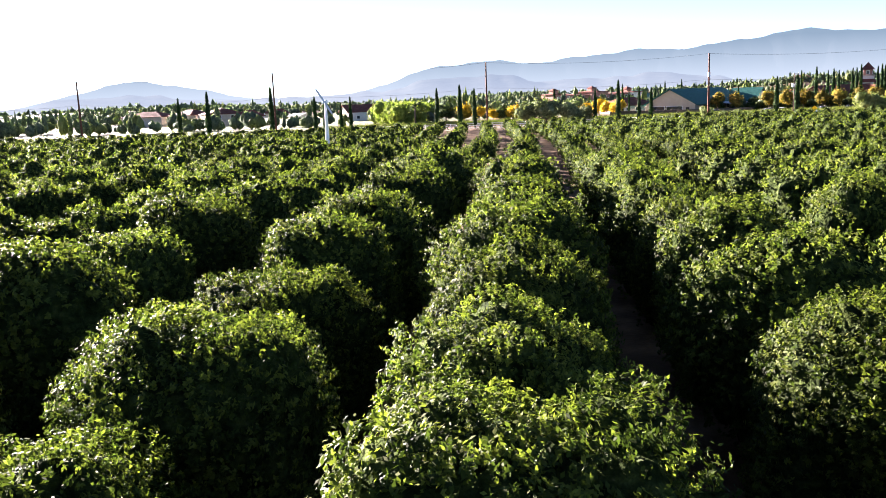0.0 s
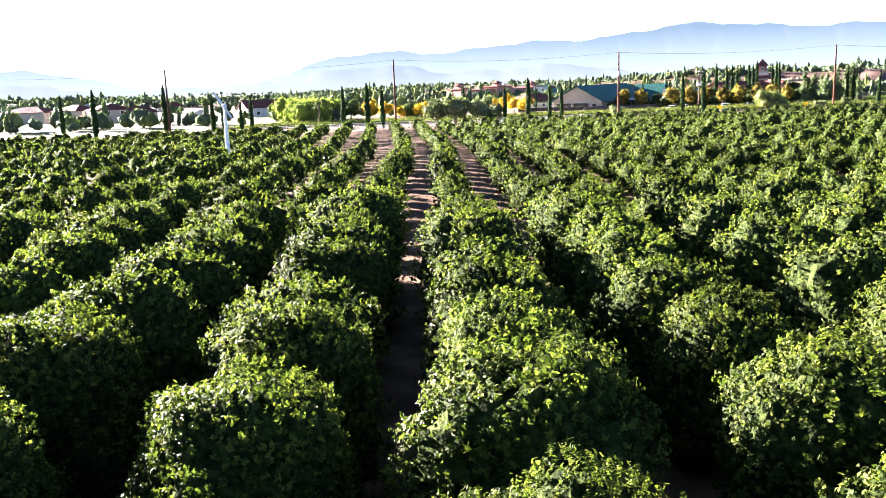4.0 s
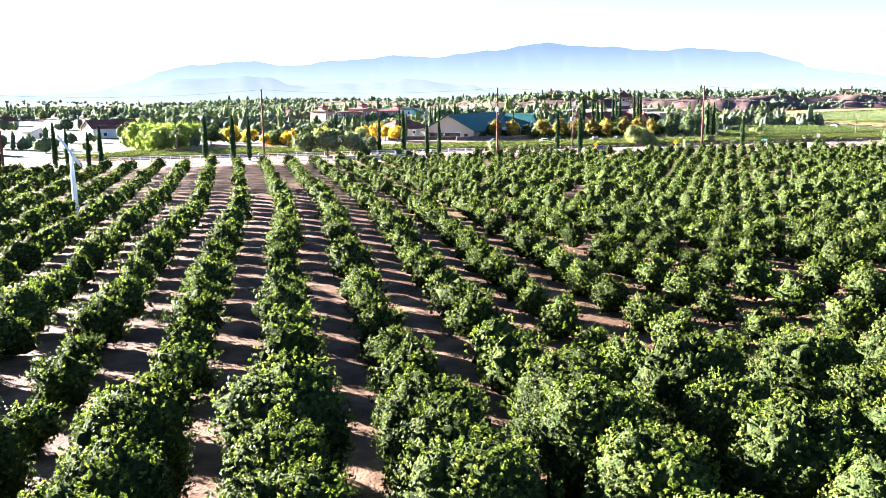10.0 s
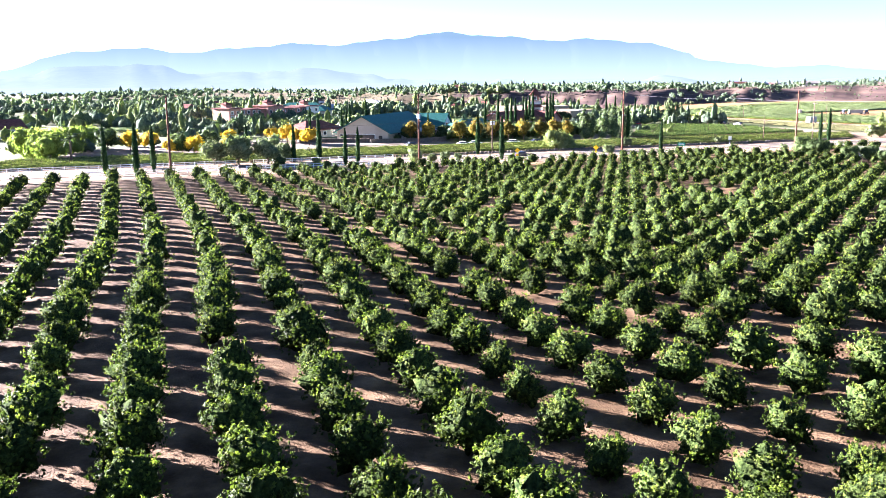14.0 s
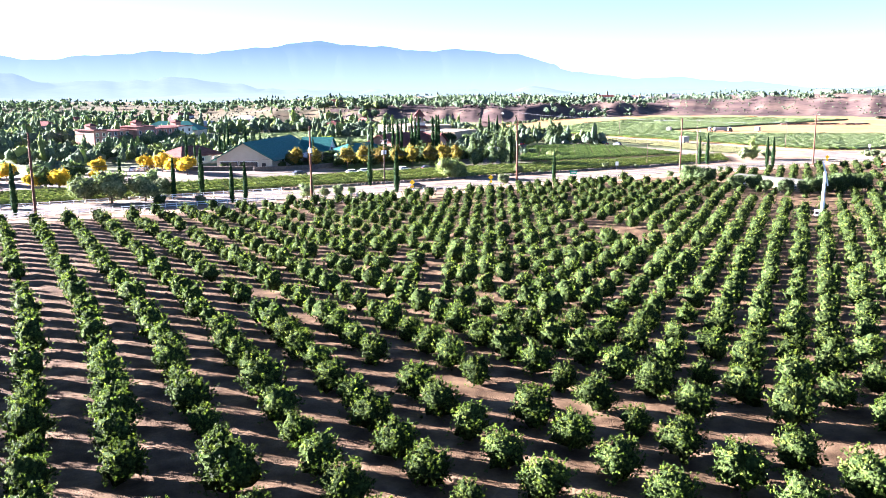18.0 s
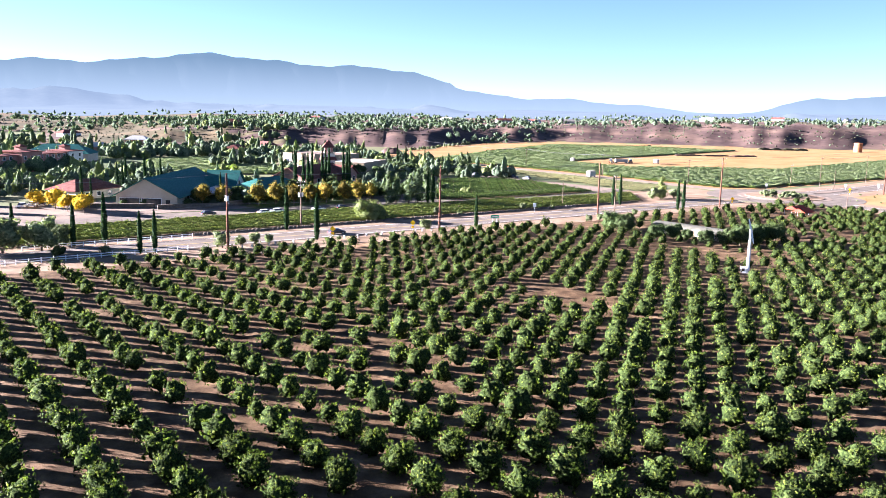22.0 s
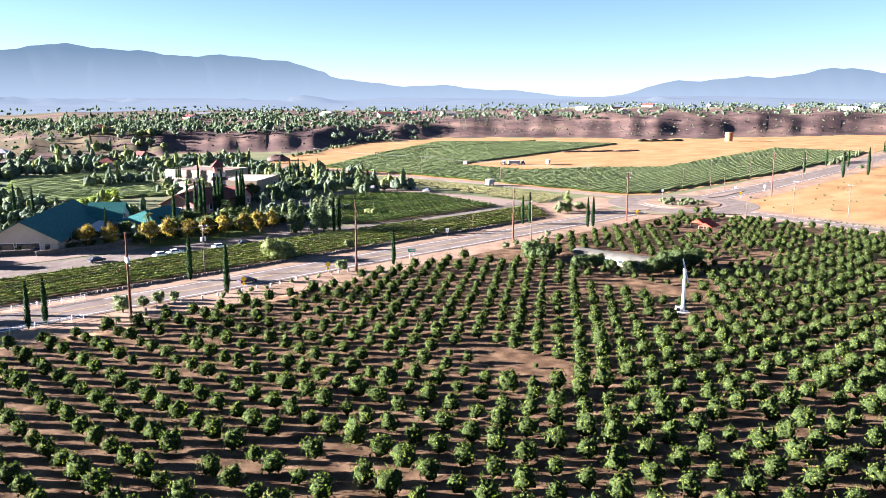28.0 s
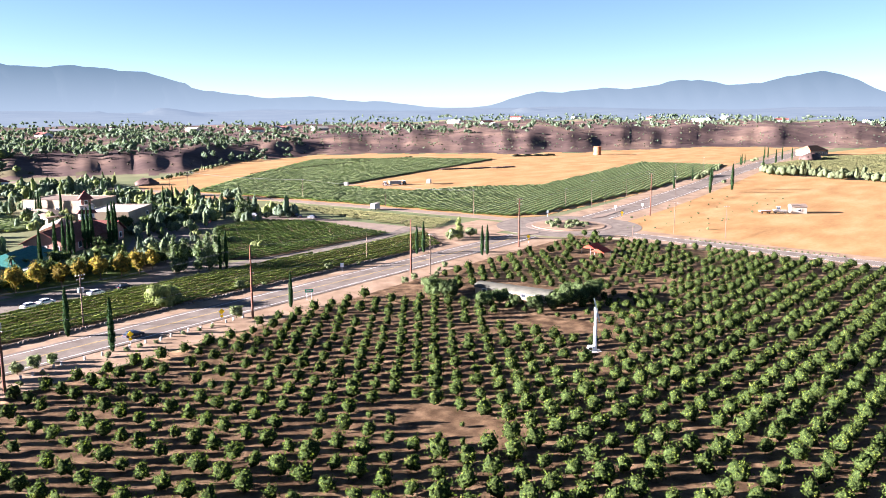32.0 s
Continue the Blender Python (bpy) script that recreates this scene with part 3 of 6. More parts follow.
def build_mountains():
    az = np.arange(-75, 125, 0.22)
    ring = np.linspace(0, 1, 16)
    A, T = np.meshgrid(az, ring, indexing="xy")

    def hump(c, left, right, h, p):
        d = np.where(A < c, (c - A) / left, (A - c) / right)
        return h * np.exp(-d ** p)

    top = hump(21, 25, 19, 2.45, 4) + hump(21, 7, 9, 0.65, 2) + hump(34, 3, 3, 0.25, 2) + hump(-3, 5, 6, 0.8, 3) + hump(47, 5, 5, 0.6, 3) + hump(61, 4, 6, 1.3, 2.5)
    top += hump(70, 4, 3, 1.7, 2) + hump(76.5, 4, 4.5, 2.1, 2) + hump(90, 8, 9, 1.1, 2) + hump(-22, 6, 5, 1.6, 2) + hump(-48, 14, 9, 0.9, 2) + hump(112, 9, 9, 1.0, 2) + 0.12
    rough = np.zeros_like(A)
    for k, (f, amp) in enumerate(((0.55, 0.07), (1.3, 0.04), (2.9, 0.018), (6.1, 0.008))):
        rough += amp * np.sin(A * f + 1.7 * k + T * (3 + 2 * k)) * (0.3 + np.minimum(top, 1.5))
    spur = 0.1 * np.sin(A * 0.75 + 2.5 * T) + 0.09 * np.sin(A * 1.9 - 3 * T + 1) + 0.08 * np.sin(A * 4.3 + 4 * T + 2)
    prof = T ** 1.25 * (1 - spur * np.sin(np.pi * T) * 1.6)
    R = 3900 + 850 * T
    H = (top * prof + rough * T ** 0.7) * 4750 * math.pi / 180 + 10
    a = np.radians(A)
    verts = np.stack([np.sin(a) * R - 8, np.cos(a) * R + 45, H], -1).reshape(-1, 3)
    n = len(az)
    k = np.arange(len(ring) - 1)[:, None] * n + np.arange(n - 1)[None]
    faces = np.stack([k, k + 1, k + n + 1, k + n], -1).reshape(-1, 4)
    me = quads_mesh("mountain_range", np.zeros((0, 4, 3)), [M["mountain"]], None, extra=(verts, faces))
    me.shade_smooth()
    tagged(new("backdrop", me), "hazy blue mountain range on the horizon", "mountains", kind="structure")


build_mountains()


def build_foothills():
    """Low hills in front of the range; their mist is in the emission."""
    az = np.arange(-70, 120, 0.5)
    ring = np.linspace(0, 1, 8)
    A, T = np.meshgrid(az, ring, indexing="xy")
    R = 2500 + 700 * T
    top = 17 + 9 * np.sin(A * 0.21 + 1) + 7 * np.sin(A * 0.53 + 2) + 4 * np.sin(A * 1.3) + 2 * np.sin(A * 2.9 + 1)
    top = top + 58 * np.exp(-((A + 2) / 8) ** 2) + 48 * np.exp(-((A - 13) / 7) ** 2) + 30 * np.exp(-((A + 22) / 9) ** 2) + 3 * np.sin(A * 1.1) + 2 * np.sin(A * 3.7)
    H = top * np.sin(np.pi * 0.55 * T) + 2 * np.sin(A * 1.9 + 5 * T)
    a = np.radians(A)
    verts = np.stack([np.sin(a) * R - 8, np.cos(a) * R + 45, H], -1).reshape(-1, 3)
    n = len(az)
    k = np.arange(len(ring) - 1)[:, None] * n + np.arange(n - 1)[None]
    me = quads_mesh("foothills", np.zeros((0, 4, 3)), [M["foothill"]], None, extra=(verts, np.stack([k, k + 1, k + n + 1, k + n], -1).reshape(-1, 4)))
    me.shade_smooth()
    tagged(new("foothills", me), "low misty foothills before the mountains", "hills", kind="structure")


build_foothills()

# ---------------------------------------------------------------- trees

LEAFS = [M["citrus"], M["citrus_new"], M["citrus_shade_core"]]


def trunk_shape(h, r, seed, limbs=4, spread=0.5):
    rng = random.Random(seed)
    s = Shape().tube([(0, 0, -0.1), (0.02, 0, h * 0.5), (0, 0.03, h)], [r * 1.25, r, r * 0.8], 7)
    for k in range(limbs):
        a = 2 * math.pi * k / limbs + rng.uniform(-0.4, 0.4)
        e = spread * rng.uniform(0.8, 1.2)
        s.tube([(0, 0, h * 0.8), (math.cos(a) * e * 0.5, math.sin(a) * e * 0.5, h * 1.3), (math.cos(a) * e, math.sin(a) * e, h * 1.9)], [r * 0.6, r * 0.4, r * 0.15], 5)
    return s


def big_trees(count, seed, shoots, per, long, wide, reach, core=0.8):
    return [(trunk_shape(1.6, 0.14, k, 4, 1.3).mesh("trunk", M["bark"], True),
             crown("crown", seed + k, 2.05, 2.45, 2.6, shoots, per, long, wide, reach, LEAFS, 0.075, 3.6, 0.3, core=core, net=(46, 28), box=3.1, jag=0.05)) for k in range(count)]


BIG_NEAR = big_trees(3, 40, 5400, 10, 0.095, 0.042, 0.24, 0.87)
BIG_MID = big_trees(4, 50, 2900, 9, 0.12, 0.058, 0.25, 0.87)
BIG_FAR = big_trees(4, 60, 1200, 7, 0.155, 0.08, 0.27, 0.87)
SMALL = [(trunk_shape(0.7, 0.07, k, 3, 0.6).mesh("trunk", M["bark"], True),
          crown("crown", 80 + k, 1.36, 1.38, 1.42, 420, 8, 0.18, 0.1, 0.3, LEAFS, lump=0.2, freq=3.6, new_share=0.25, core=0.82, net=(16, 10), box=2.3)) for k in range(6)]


def plant(name, meshes, x, y, size, turn, label, category, group, z=0.0, wide=1.0):
    t = thing(name, (x, y, z), label, category, group)
    t.matrix_world = pose(x, y, z, 0, 0, turn) @ Matrix.Diagonal((size * wide, size * wide, size, 1))
    trunk, leaves = meshes
    part("trunk", trunk, None, t)
    part("crown", leaves, None, t)
    return t


rng = random.Random(5)
STUFF = []  # places of the farther trees
OLD = []  # full-grown trees beside and behind the flight


def in_view_stretch(x, y):
    """The part of the orchard that the flight overlooks, with some to spare."""
    return x < max(0.55 * (y + 22), 1.1 * (y - 18), 1.75 * (y - 36), 2.4 * (y - 50), 3.6 * (y - 62), 7.0 * (y - 76)) + 8


def bare_spot(x, y):
    """2 where nothing grows, 1 where the trees are sparse and small."""
    for cx, cy, rx, ry, full in ((253, 215, 13, 7, 2), (182, 207, 12, 13, 2), (159, 180, 7, 17, 2), (170, 176, 9, 7, 1), (94, 166, 4, 6, 2), (93, 166, 9, 12, 1), (61, 166, 5, 4, 1), (178, 200, 16, 18, 1), (145.5, 160.8, 5, 4.5, 2), (198, 183, 12, 8, 1), (172, 230, 24, 6, 2), (212, 182, 14, 9, 1)):
        if ((x - cx) / rx) ** 2 + ((y - cy) / ry) ** 2 < 1:
            return full
    return 0


big_rows = [58.8, 54.4, 49.8, 45.0, 39.3, 34.4, 29.0, 23.5] + [18.0 - TREE_GAP * k for k in range(11)]
for i in range(-30, 48):
    for y in big_rows:
        x = row_x(i, y) - 0.5 - 0.004 * (59 - y) + rng.uniform(-0.2, 0.2)
        if not (-48 < x < 60) or not in_view_stretch(x, y) or y < 9:
            if -75 < x < 110:
                OLD.append((x, y + rng.uniform(-0.4, 0.4), 0.05, rng.uniform(1.75, 1.95), 1.1, rng.uniform(0, 360)))
            continue
        yy = y + rng.uniform(-0.4, 0.4)
        near = abs(x + 0.1 * y) < 9 and y < 25
        mid = abs(x) < 16 and y < 38
        meshes = rng.choice(BIG_NEAR if near else BIG_MID if mid else BIG_FAR)
        plant("orange_tree", meshes, x, yy, rng.uniform(0.93, 1.1), rng.uniform(0, 360), "tall full-grown orange tree with a dense green dome of leaves", "orange tree", "old orange trees", 0.05, rng.uniform(0.97, 1.06))
    for j in range(40):
        y = tree_y(i, j)
        if y > 236:
            break
        x = float(row_x(i, y)) + rng.uniform(-0.25, 0.25)
        if x < -165 or x > 288 - 0.09 * (236 - y) or not (in_view_stretch(x, y) or x < 110):
            continue
        yy = y + rng.uniform(-0.3, 0.3)
        size = rng.choice([0.8, 0.92, 0.98, 1.02, 1.06, 1.13]) * rng.uniform(0.93, 1.07)
        if x > 205 and y > 140 and rng.random() < 0.1:
            continue
        size *= 0.89 + 0.13 * float(smooth01((205 - y) / 60)) + 0.04 * float(smooth01((150 - y) / 70))
        spot = bare_spot(x, yy)
        if spot == 2:
            continue
        if spot == 1:
            if rng.random() < 0.18:
                continue
            size *= rng.uniform(0.4, 0.8)
        elif rng.random() < 0.025:
            continue
        STUFF.append((x, yy, size, rng.uniform(0, 360)))
# The trees that the flight passes nearest stand singly; the rest are one mass.
STUFF.sort(key=lambda p: math.hypot(p[0] - 18, p[1] - 70))
for x, y, size, turn in STUFF[:200]:
    plant("young_orange_tree", rng.choice(SMALL), x, y, size, turn, "round young orange tree in bare brown soil", "orange tree", "young orange trees", 0.05)


def mass(name, places, variants, materials, label, category):
    """One joined mesh out of many turned and scaled copies of (quads, slots, core vertices, core faces)."""
    Q, S, CV, CF, k = [], [], [], [], 0
    for n, (x, y, z, size, tall, turn) in enumerate(places):
        q, s, cv, cf = variants[n % len(variants)]
        c, sn = math.cos(radians(turn)), math.sin(radians(turn))
        m = np.array([[c, -sn, 0], [sn, c, 0], [0, 0, tall]]) * size
        Q.append(q @ m.T + (x, y, z))
        S.append(s)
        CV.append(cv @ m.T + (x, y, z))
        CF.append(cf + k)
        k += len(cv)
    me = quads_mesh(name, np.concatenate(Q), materials, np.concatenate(S), extra=(np.concatenate(CV), np.concatenate(CF)))
    return tagged(new(name, me), label, category, kind="stuff")


def variant(seed, rx, rz, zc, leaves, long, wide, lump=0.14, new_share=0.28, core=0.85, sides=(10, 7)):
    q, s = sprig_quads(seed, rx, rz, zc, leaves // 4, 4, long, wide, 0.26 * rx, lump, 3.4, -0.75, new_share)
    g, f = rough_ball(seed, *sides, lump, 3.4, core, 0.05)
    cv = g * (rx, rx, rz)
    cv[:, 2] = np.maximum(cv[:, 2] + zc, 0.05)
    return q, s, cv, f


def grouped(seed, lobes, r, h, leaves, long, wide, sides=(6, 4)):
    """A many-lobed tree for the distance: (quads, slots, core vertices, core faces)."""
    rg = np.random.default_rng(seed)
    Q, S, V, F, k = [], [], [], [], 0
    for n in range(lobes):
        a = 2 * math.pi * (n + rg.uniform(-0.3, 0.3)) / lobes
        q = r * rg.uniform(0.55, 0.8)
        o = np.array([math.cos(a) * r * 0.5, math.sin(a) * r * 0.5, h * rg.uniform(0.38, 0.66)]) if n else np.array([0, 0, h * 0.6])
        b, f = rough_ball(seed + n, *sides, 0.18, 3.0, 0.92, 0.12)
        b = b * (q, q, h * 0.4) + o
        b[:, 2] = np.maximum(b[:, 2], 0.0)
        V.append(b)
        F.append(f + k)
        k += len(b)
        d = rg.normal(0, 1, (max(1, leaves // lobes), 3))
        d /= np.linalg.norm(d, axis=1, keepdims=True)
        Q.append(leaf_quads(d * (q, q, h * 0.4) + o, d, long, wide, rg))
    q = np.concatenate(Q)
    return q, np.zeros(len(q), int), np.concatenate(V), np.concatenate(F)


far_citrus = [variant(100 + k, 1.36, 1.38, 1.42, 480, 0.28, 0.17, 0.2, 0.2, 0.83, (10, 7)) for k in range(8)]
thin_citrus = [variant(110 + k, 1.36, 1.38, 1.42, 260, 0.37, 0.23, 0.2, 0.2, 0.83, (9, 6)) for k in range(8)]
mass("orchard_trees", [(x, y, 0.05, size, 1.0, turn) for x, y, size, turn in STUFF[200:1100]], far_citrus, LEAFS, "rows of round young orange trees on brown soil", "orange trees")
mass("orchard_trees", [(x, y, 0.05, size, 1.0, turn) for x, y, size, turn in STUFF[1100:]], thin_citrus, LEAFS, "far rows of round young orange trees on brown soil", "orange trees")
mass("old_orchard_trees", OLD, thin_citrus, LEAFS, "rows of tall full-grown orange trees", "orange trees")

# ---------------------------------------------------------------- garden and street trees


def blob_crown(name, seed, blobs, leaves, long, wide, material, core=0.8, lump=0.16, hang=0.35):
    """A crown of several lumpy masses. blobs: (x, y, z, rx, rz) each."""
    rg = np.random.default_rng(seed)
    area = np.array([b[3] * b[3] + b[3] * b[4] for b in blobs])
    Q, V, F, k = [], [], [], 0
    for n, (x, y, z, rx, rz) in enumerate(blobs):
        m = max(20, int(leaves * area[n] / area.sum()))
        d = rg.normal(0, 1, (m, 3))
        d /= np.linalg.norm(d, axis=1, keepdims=True)
        r = lumpy(d, seed + n, lump, 2.5) * (1 - 0.22 * rg.random(m) ** 2 + 0.1 * rg.random(m) ** 5)
        p = d * r[:, None] * (rx, rx, rz) + (x, y, z)
        nn = d + (0, 0, 0.2)
        Q.append(leaf_quads(p, nn, long, wide, rg, hang))
        g, f = rough_ball(seed + n, 10, 7, lump, 2.5, core, 0.11)
        V.append(g * (rx, rx, rz) + (x, y, z))
        F.append(f + k)
        k += len(g)
    q = np.concatenate(Q)
    return quads_mesh(name, q, [material], None, extra=(np.concatenate(V), np.concatenate(F)))


def cypress_mesh(seed, h=12.0):
    rg = np.random.default_rng(seed)
    n = 800
    u = rg.random(n) ** 0.85
    a = rg.uniform(0, 2 * np.pi, n)
    prof = lambda t: 0.62 * np.minimum(1, 0.45 + 3 * t) * (1 - t ** 2.2) ** 0.75 + 0.03
    r = prof(u) * (1 + 0.16 * np.sin(3 * a + 9 * u) + 0.1 * rg.normal(0, 1, n))
    p = np.stack([np.cos(a) * r, np.sin(a) * r, 0.3 + u * (h - 0.3)], 1)
    nn = np.stack([np.cos(a), np.sin(a), 0.3 + 0 * a], 1)
    q = leaf_quads(p, nn, 0.75, 0.28, rg, -3.0)
    zs = np.linspace(0, 1, 12)
    ang = np.arange(8) * np.pi / 4
    V = np.array([(np.cos(w) * prof(t) * 0.82, np.sin(w) * prof(t) * 0.82, 0.3 + t * (h - 0.35)) for t in zs for w in ang])
    F = np.array([(j * 8 + i, j * 8 + (i + 1) % 8, (j + 1) * 8 + (i + 1) % 8, (j + 1) * 8 + i) for j in range(11) for i in range(8)])
    return quads_mesh("crown", q, [M["cypress"]], None, extra=(V, F))


def round_blobs(seed, h, r, count=6, low=0.35):
    rg = random.Random(seed)
    out = [(0, 0, h * (low + 1) / 2, r * 0.75, h * (1 - low) / 2)]
    for k in range(count):
        a = 2 * math.pi * k / count + rg.uniform(-0.4, 0.4)
        q = r * rg.uniform(0.4, 0.62)
        out.append((math.cos(a) * r * 0.5, math.sin(a) * r * 0.5, h * rg.uniform(low + 0.15, 0.8), q, q * rg.uniform(0.7, 1.0)))
    return out


def spire_blobs(seed, h, r, count=8):
    rg = random.Random(seed)
    out = []
    for k in range(count):
        t = (k + 0.5) / count
        q = r * (1 - 0.7 * t) * rg.uniform(0.8, 1.15)
        out.append((rg.uniform(-0.35, 0.35) * r, rg.uniform(-0.35, 0.35) * r, h * (0.16 + 0.76 * t), q, max(q, h / count * 0.75)))
    return out


def kind_set(count, make):
    return [make(k) for k in range(count)]


CYPRESS = kind_set(3, lambda k: (Shape().tube([(0, 0, -0.2), (0, 0, 1.2)], [0.16, 0.12], 7).mesh("trunk", M["bark"]), cypress_mesh(200 + k)))
AUTUMN = kind_set(3, lambda k: (trunk_shape(2.2, 0.16, k, 4, 1.2).mesh("trunk", M["bark"], True), blob_crown("crown", 210 + k, round_blobs(k, 8.2, 3.0, 7, 0.22), 1100, 0.44, 0.34, M["autumn"], 0.72)))
GOLDEN = kind_set(2, lambda k: (trunk_shape(1.8, 0.16, k, 4, 1.2).mesh("trunk", M["bark"], True), blob_crown("crown", 220 + k, round_blobs(k + 5, 6.0, 3.4, 7, 0.3), 1000, 0.5, 0.34, M["golden"], 0.72)))
OAK = kind_set(4, lambda k: (trunk_shape(1.6, 0.22, k, 5, 1.6).mesh("trunk", M["bark"], True), blob_crown("crown", 230 + k, round_blobs(k + 9, 6.5, 3.6, 8, 0.2), 1300, 0.44, 0.32, M["oak"], 0.72)))
OLIVE = kind_set(3, lambda k: (trunk_shape(0.8, 0.14, k, 4, 1.0).mesh("trunk", M["bark"], True), blob_crown("crown", 240 + k, round_blobs(k + 3, 4.0, 2.3, 7, 0.12), 900, 0.38, 0.22, M["olive"], 0.7)))
CONIFER = kind_set(4, lambda k: (Shape().tube([(0, 0, -0.2), (0, 0, 9)], [0.25, 0.08], 7).mesh("trunk", M["bark"]), blob_crown("crown", 250 + k, spire_blobs(k, 12.5, 2.5), 1300, 0.55, 0.3, M["eucalypt"], 0.64)))
WILLOW = kind_set(3, lambda k: (trunk_shape(1.5, 0.2, k, 5, 1.6).mesh("trunk", M["bark"], True), blob_crown("crown", 260 + k, round_blobs(k + 20, 6.0, 4.0, 9, 0.12), 1300, 0.7, 0.22, M["willow"], 0.7, 0.16, 2.0)))
SHRUB = kind_set(3, lambda k: (Shape().tube([(0, 0, -0.1), (0, 0, 0.6)], [0.06, 0.04], 6).mesh("trunk", M["bark"]), blob_crown("crown", 270 + k, round_blobs(k + 30, 1.5, 1.1, 5, 0.05), 260, 0.3, 0.18, M["olive"], 0.75)))


def palm_meshes(seed, h):
    rg = random.Random(seed)
    trunk = Shape().tube([(0, 0, -0.2), (0.1, 0, h * 0.5), (0.15, 0.05, h)], [0.38, 0.3, 0.34], 9).mesh("trunk", M["bark"], True)
    rn = np.random.default_rng(seed)
    Q = []
    for k in range(34):
        a, up = rg.uniform(0, 6.28), rg.uniform(-0.5, 1.2)
        length = rg.uniform(2.2, 3.0)
        prev = Vector((0.15, 0.05, h))
        for s in range(6):
            t = (s + 1) / 6
            here = Vector((0.15 + math.cos(a) * length * t * math.cos(up * 0.6), 0.05 + math.sin(a) * length * t * math.cos(up * 0.6), h + length * (math.sin(up) * t - 0.55 * t * t)))
            side = Vector((-math.sin(a), math.cos(a), 0)) * (0.42 * (1 - 0.75 * t))
            for sg in (1, -1):
                Q.append([prev, prev + side * sg * 1.2 - Vector((0, 0, 0.12)), here + side * sg - Vector((0, 0, 0.12)), here])
            prev = here
    return trunk, quads_mesh("crown", np.array([[tuple(p) for p in q] for q in Q]), [M["oak"]])


PALM = [palm_meshes(1, 5.5), palm_meshes(2, 7.0)]
rng = random.Random(11)


def grove(name, protos, places, label, category, group, lo=0.85, hi=1.15, wide=1.0):
    for p in places:
        size = (p[2] if len(p) > 2 else 1.0) * rng.uniform(lo, hi)
        plant(name, rng.choice(protos), p[0], p[1], size, rng.uniform(0, 360), label, category, group, float(land_height(p[0], p[1])) - 0.03, wide)


grove("cypress", CYPRESS, [(33, 263.6, 0.85), (40, 263.6, 1.0), (43.2, 246.3, 0.8), (46.6, 246.6, 0.82), (87.5, 264.2, 1.0), (86.8, 245.3, 0.98), (136.7, 243.3, 0.78), (228.3, 244.8, 0.85), (230.6, 244.2, 0.86),
                           (216.9, 264.8, 0.9), (220.5, 264.6, 0.9), (-14.5, 249, 0.95), (-7.5, 238.5, 1.05), (-3.6, 249.5, 0.95), (-37.8, 236, 0.85), (-40.5, 236, 0.75), (-49, 242, 0.95), (-46.5, 243, 0.8), (-78, 236, 1.05), (-90, 246, 1.0), (-62, 244, 1.1),
                           (21, 268, 0.85), (499.5, 244, 1.35), (475, 249, 1.3), (487, 275.5, 1.05), (548, 272.5, 0.95), (545, 285, 0.9), (709, 303, 0.75), (716, 304, 0.8), (731, 306, 0.7), (746, 284, 1.0), (805, 294, 0.95), (812, 312, 0.9), (824, 312, 0.9), (800, 284, 1.0), (690, 279, 0.9)],
      "tall narrow dark green cypress beside the road", "cypress", "roadside cypresses", 0.96, 1.05)
grove("cypress", CYPRESS, [(122.8, 341.6, 1.05), (129.9, 345.2, 1.1), (138.4, 355.6, 1.05), (141.5, 357.7, 1.05), (145.1, 361.4, 1.05), (154, 369.4, 1.1), (156, 370.3, 1.05), (158.4, 371.6, 1.1), (165, 371, 1.1), (167, 371.6, 1.15), (169, 373, 1.1),
                           (193, 481.9, .8), (192.4, 478.5, .8), (192, 475.3, .8), (191.5, 472, .8), (191, 469, .8), (197, 462, 1.0), (98, 339, 0.75), (74, 380, 0.8), (77, 384, 0.85), (82, 398, 0.9), (90, 400, 0.9), (97, 402, 0.9), (56, 356, 0.8), (58, 352, 0.7),
                           (158, 298, 0.85), (160, 297.5, 0.9), (232, 432, 0.9), (240, 436, 0.9), (256, 441, 0.8)],
      "tall narrow cypress in the winery garden", "cypress", "winery cypresses", 1.1, 1.25, 0.8)
grove("street_tree", AUTUMN, [(102.9, 318.3), (109.5, 319), (113.5, 313), (121.6, 317), (127.2, 315.7), (133, 313.6), (139, 313.5), (145.3, 315.8), (92, 322, .9), (86, 324, .9)], "round street tree turning yellow and brown in autumn", "tree", "autumn street trees", 0.85, 1.05)
grove("golden_tree", GOLDEN, [(49, 323, 0.9), (45.9, 330), (44, 338), (50, 333, 0.8), (40, 345, .9), (2.4, 302, 0.8), (-9, 322, 1.0), (-3, 330, .9), (20, 312, .7), (9, 298, 0.85), (24, 338, 0.9)], "small tree with bright golden autumn leaves", "tree", "golden trees")
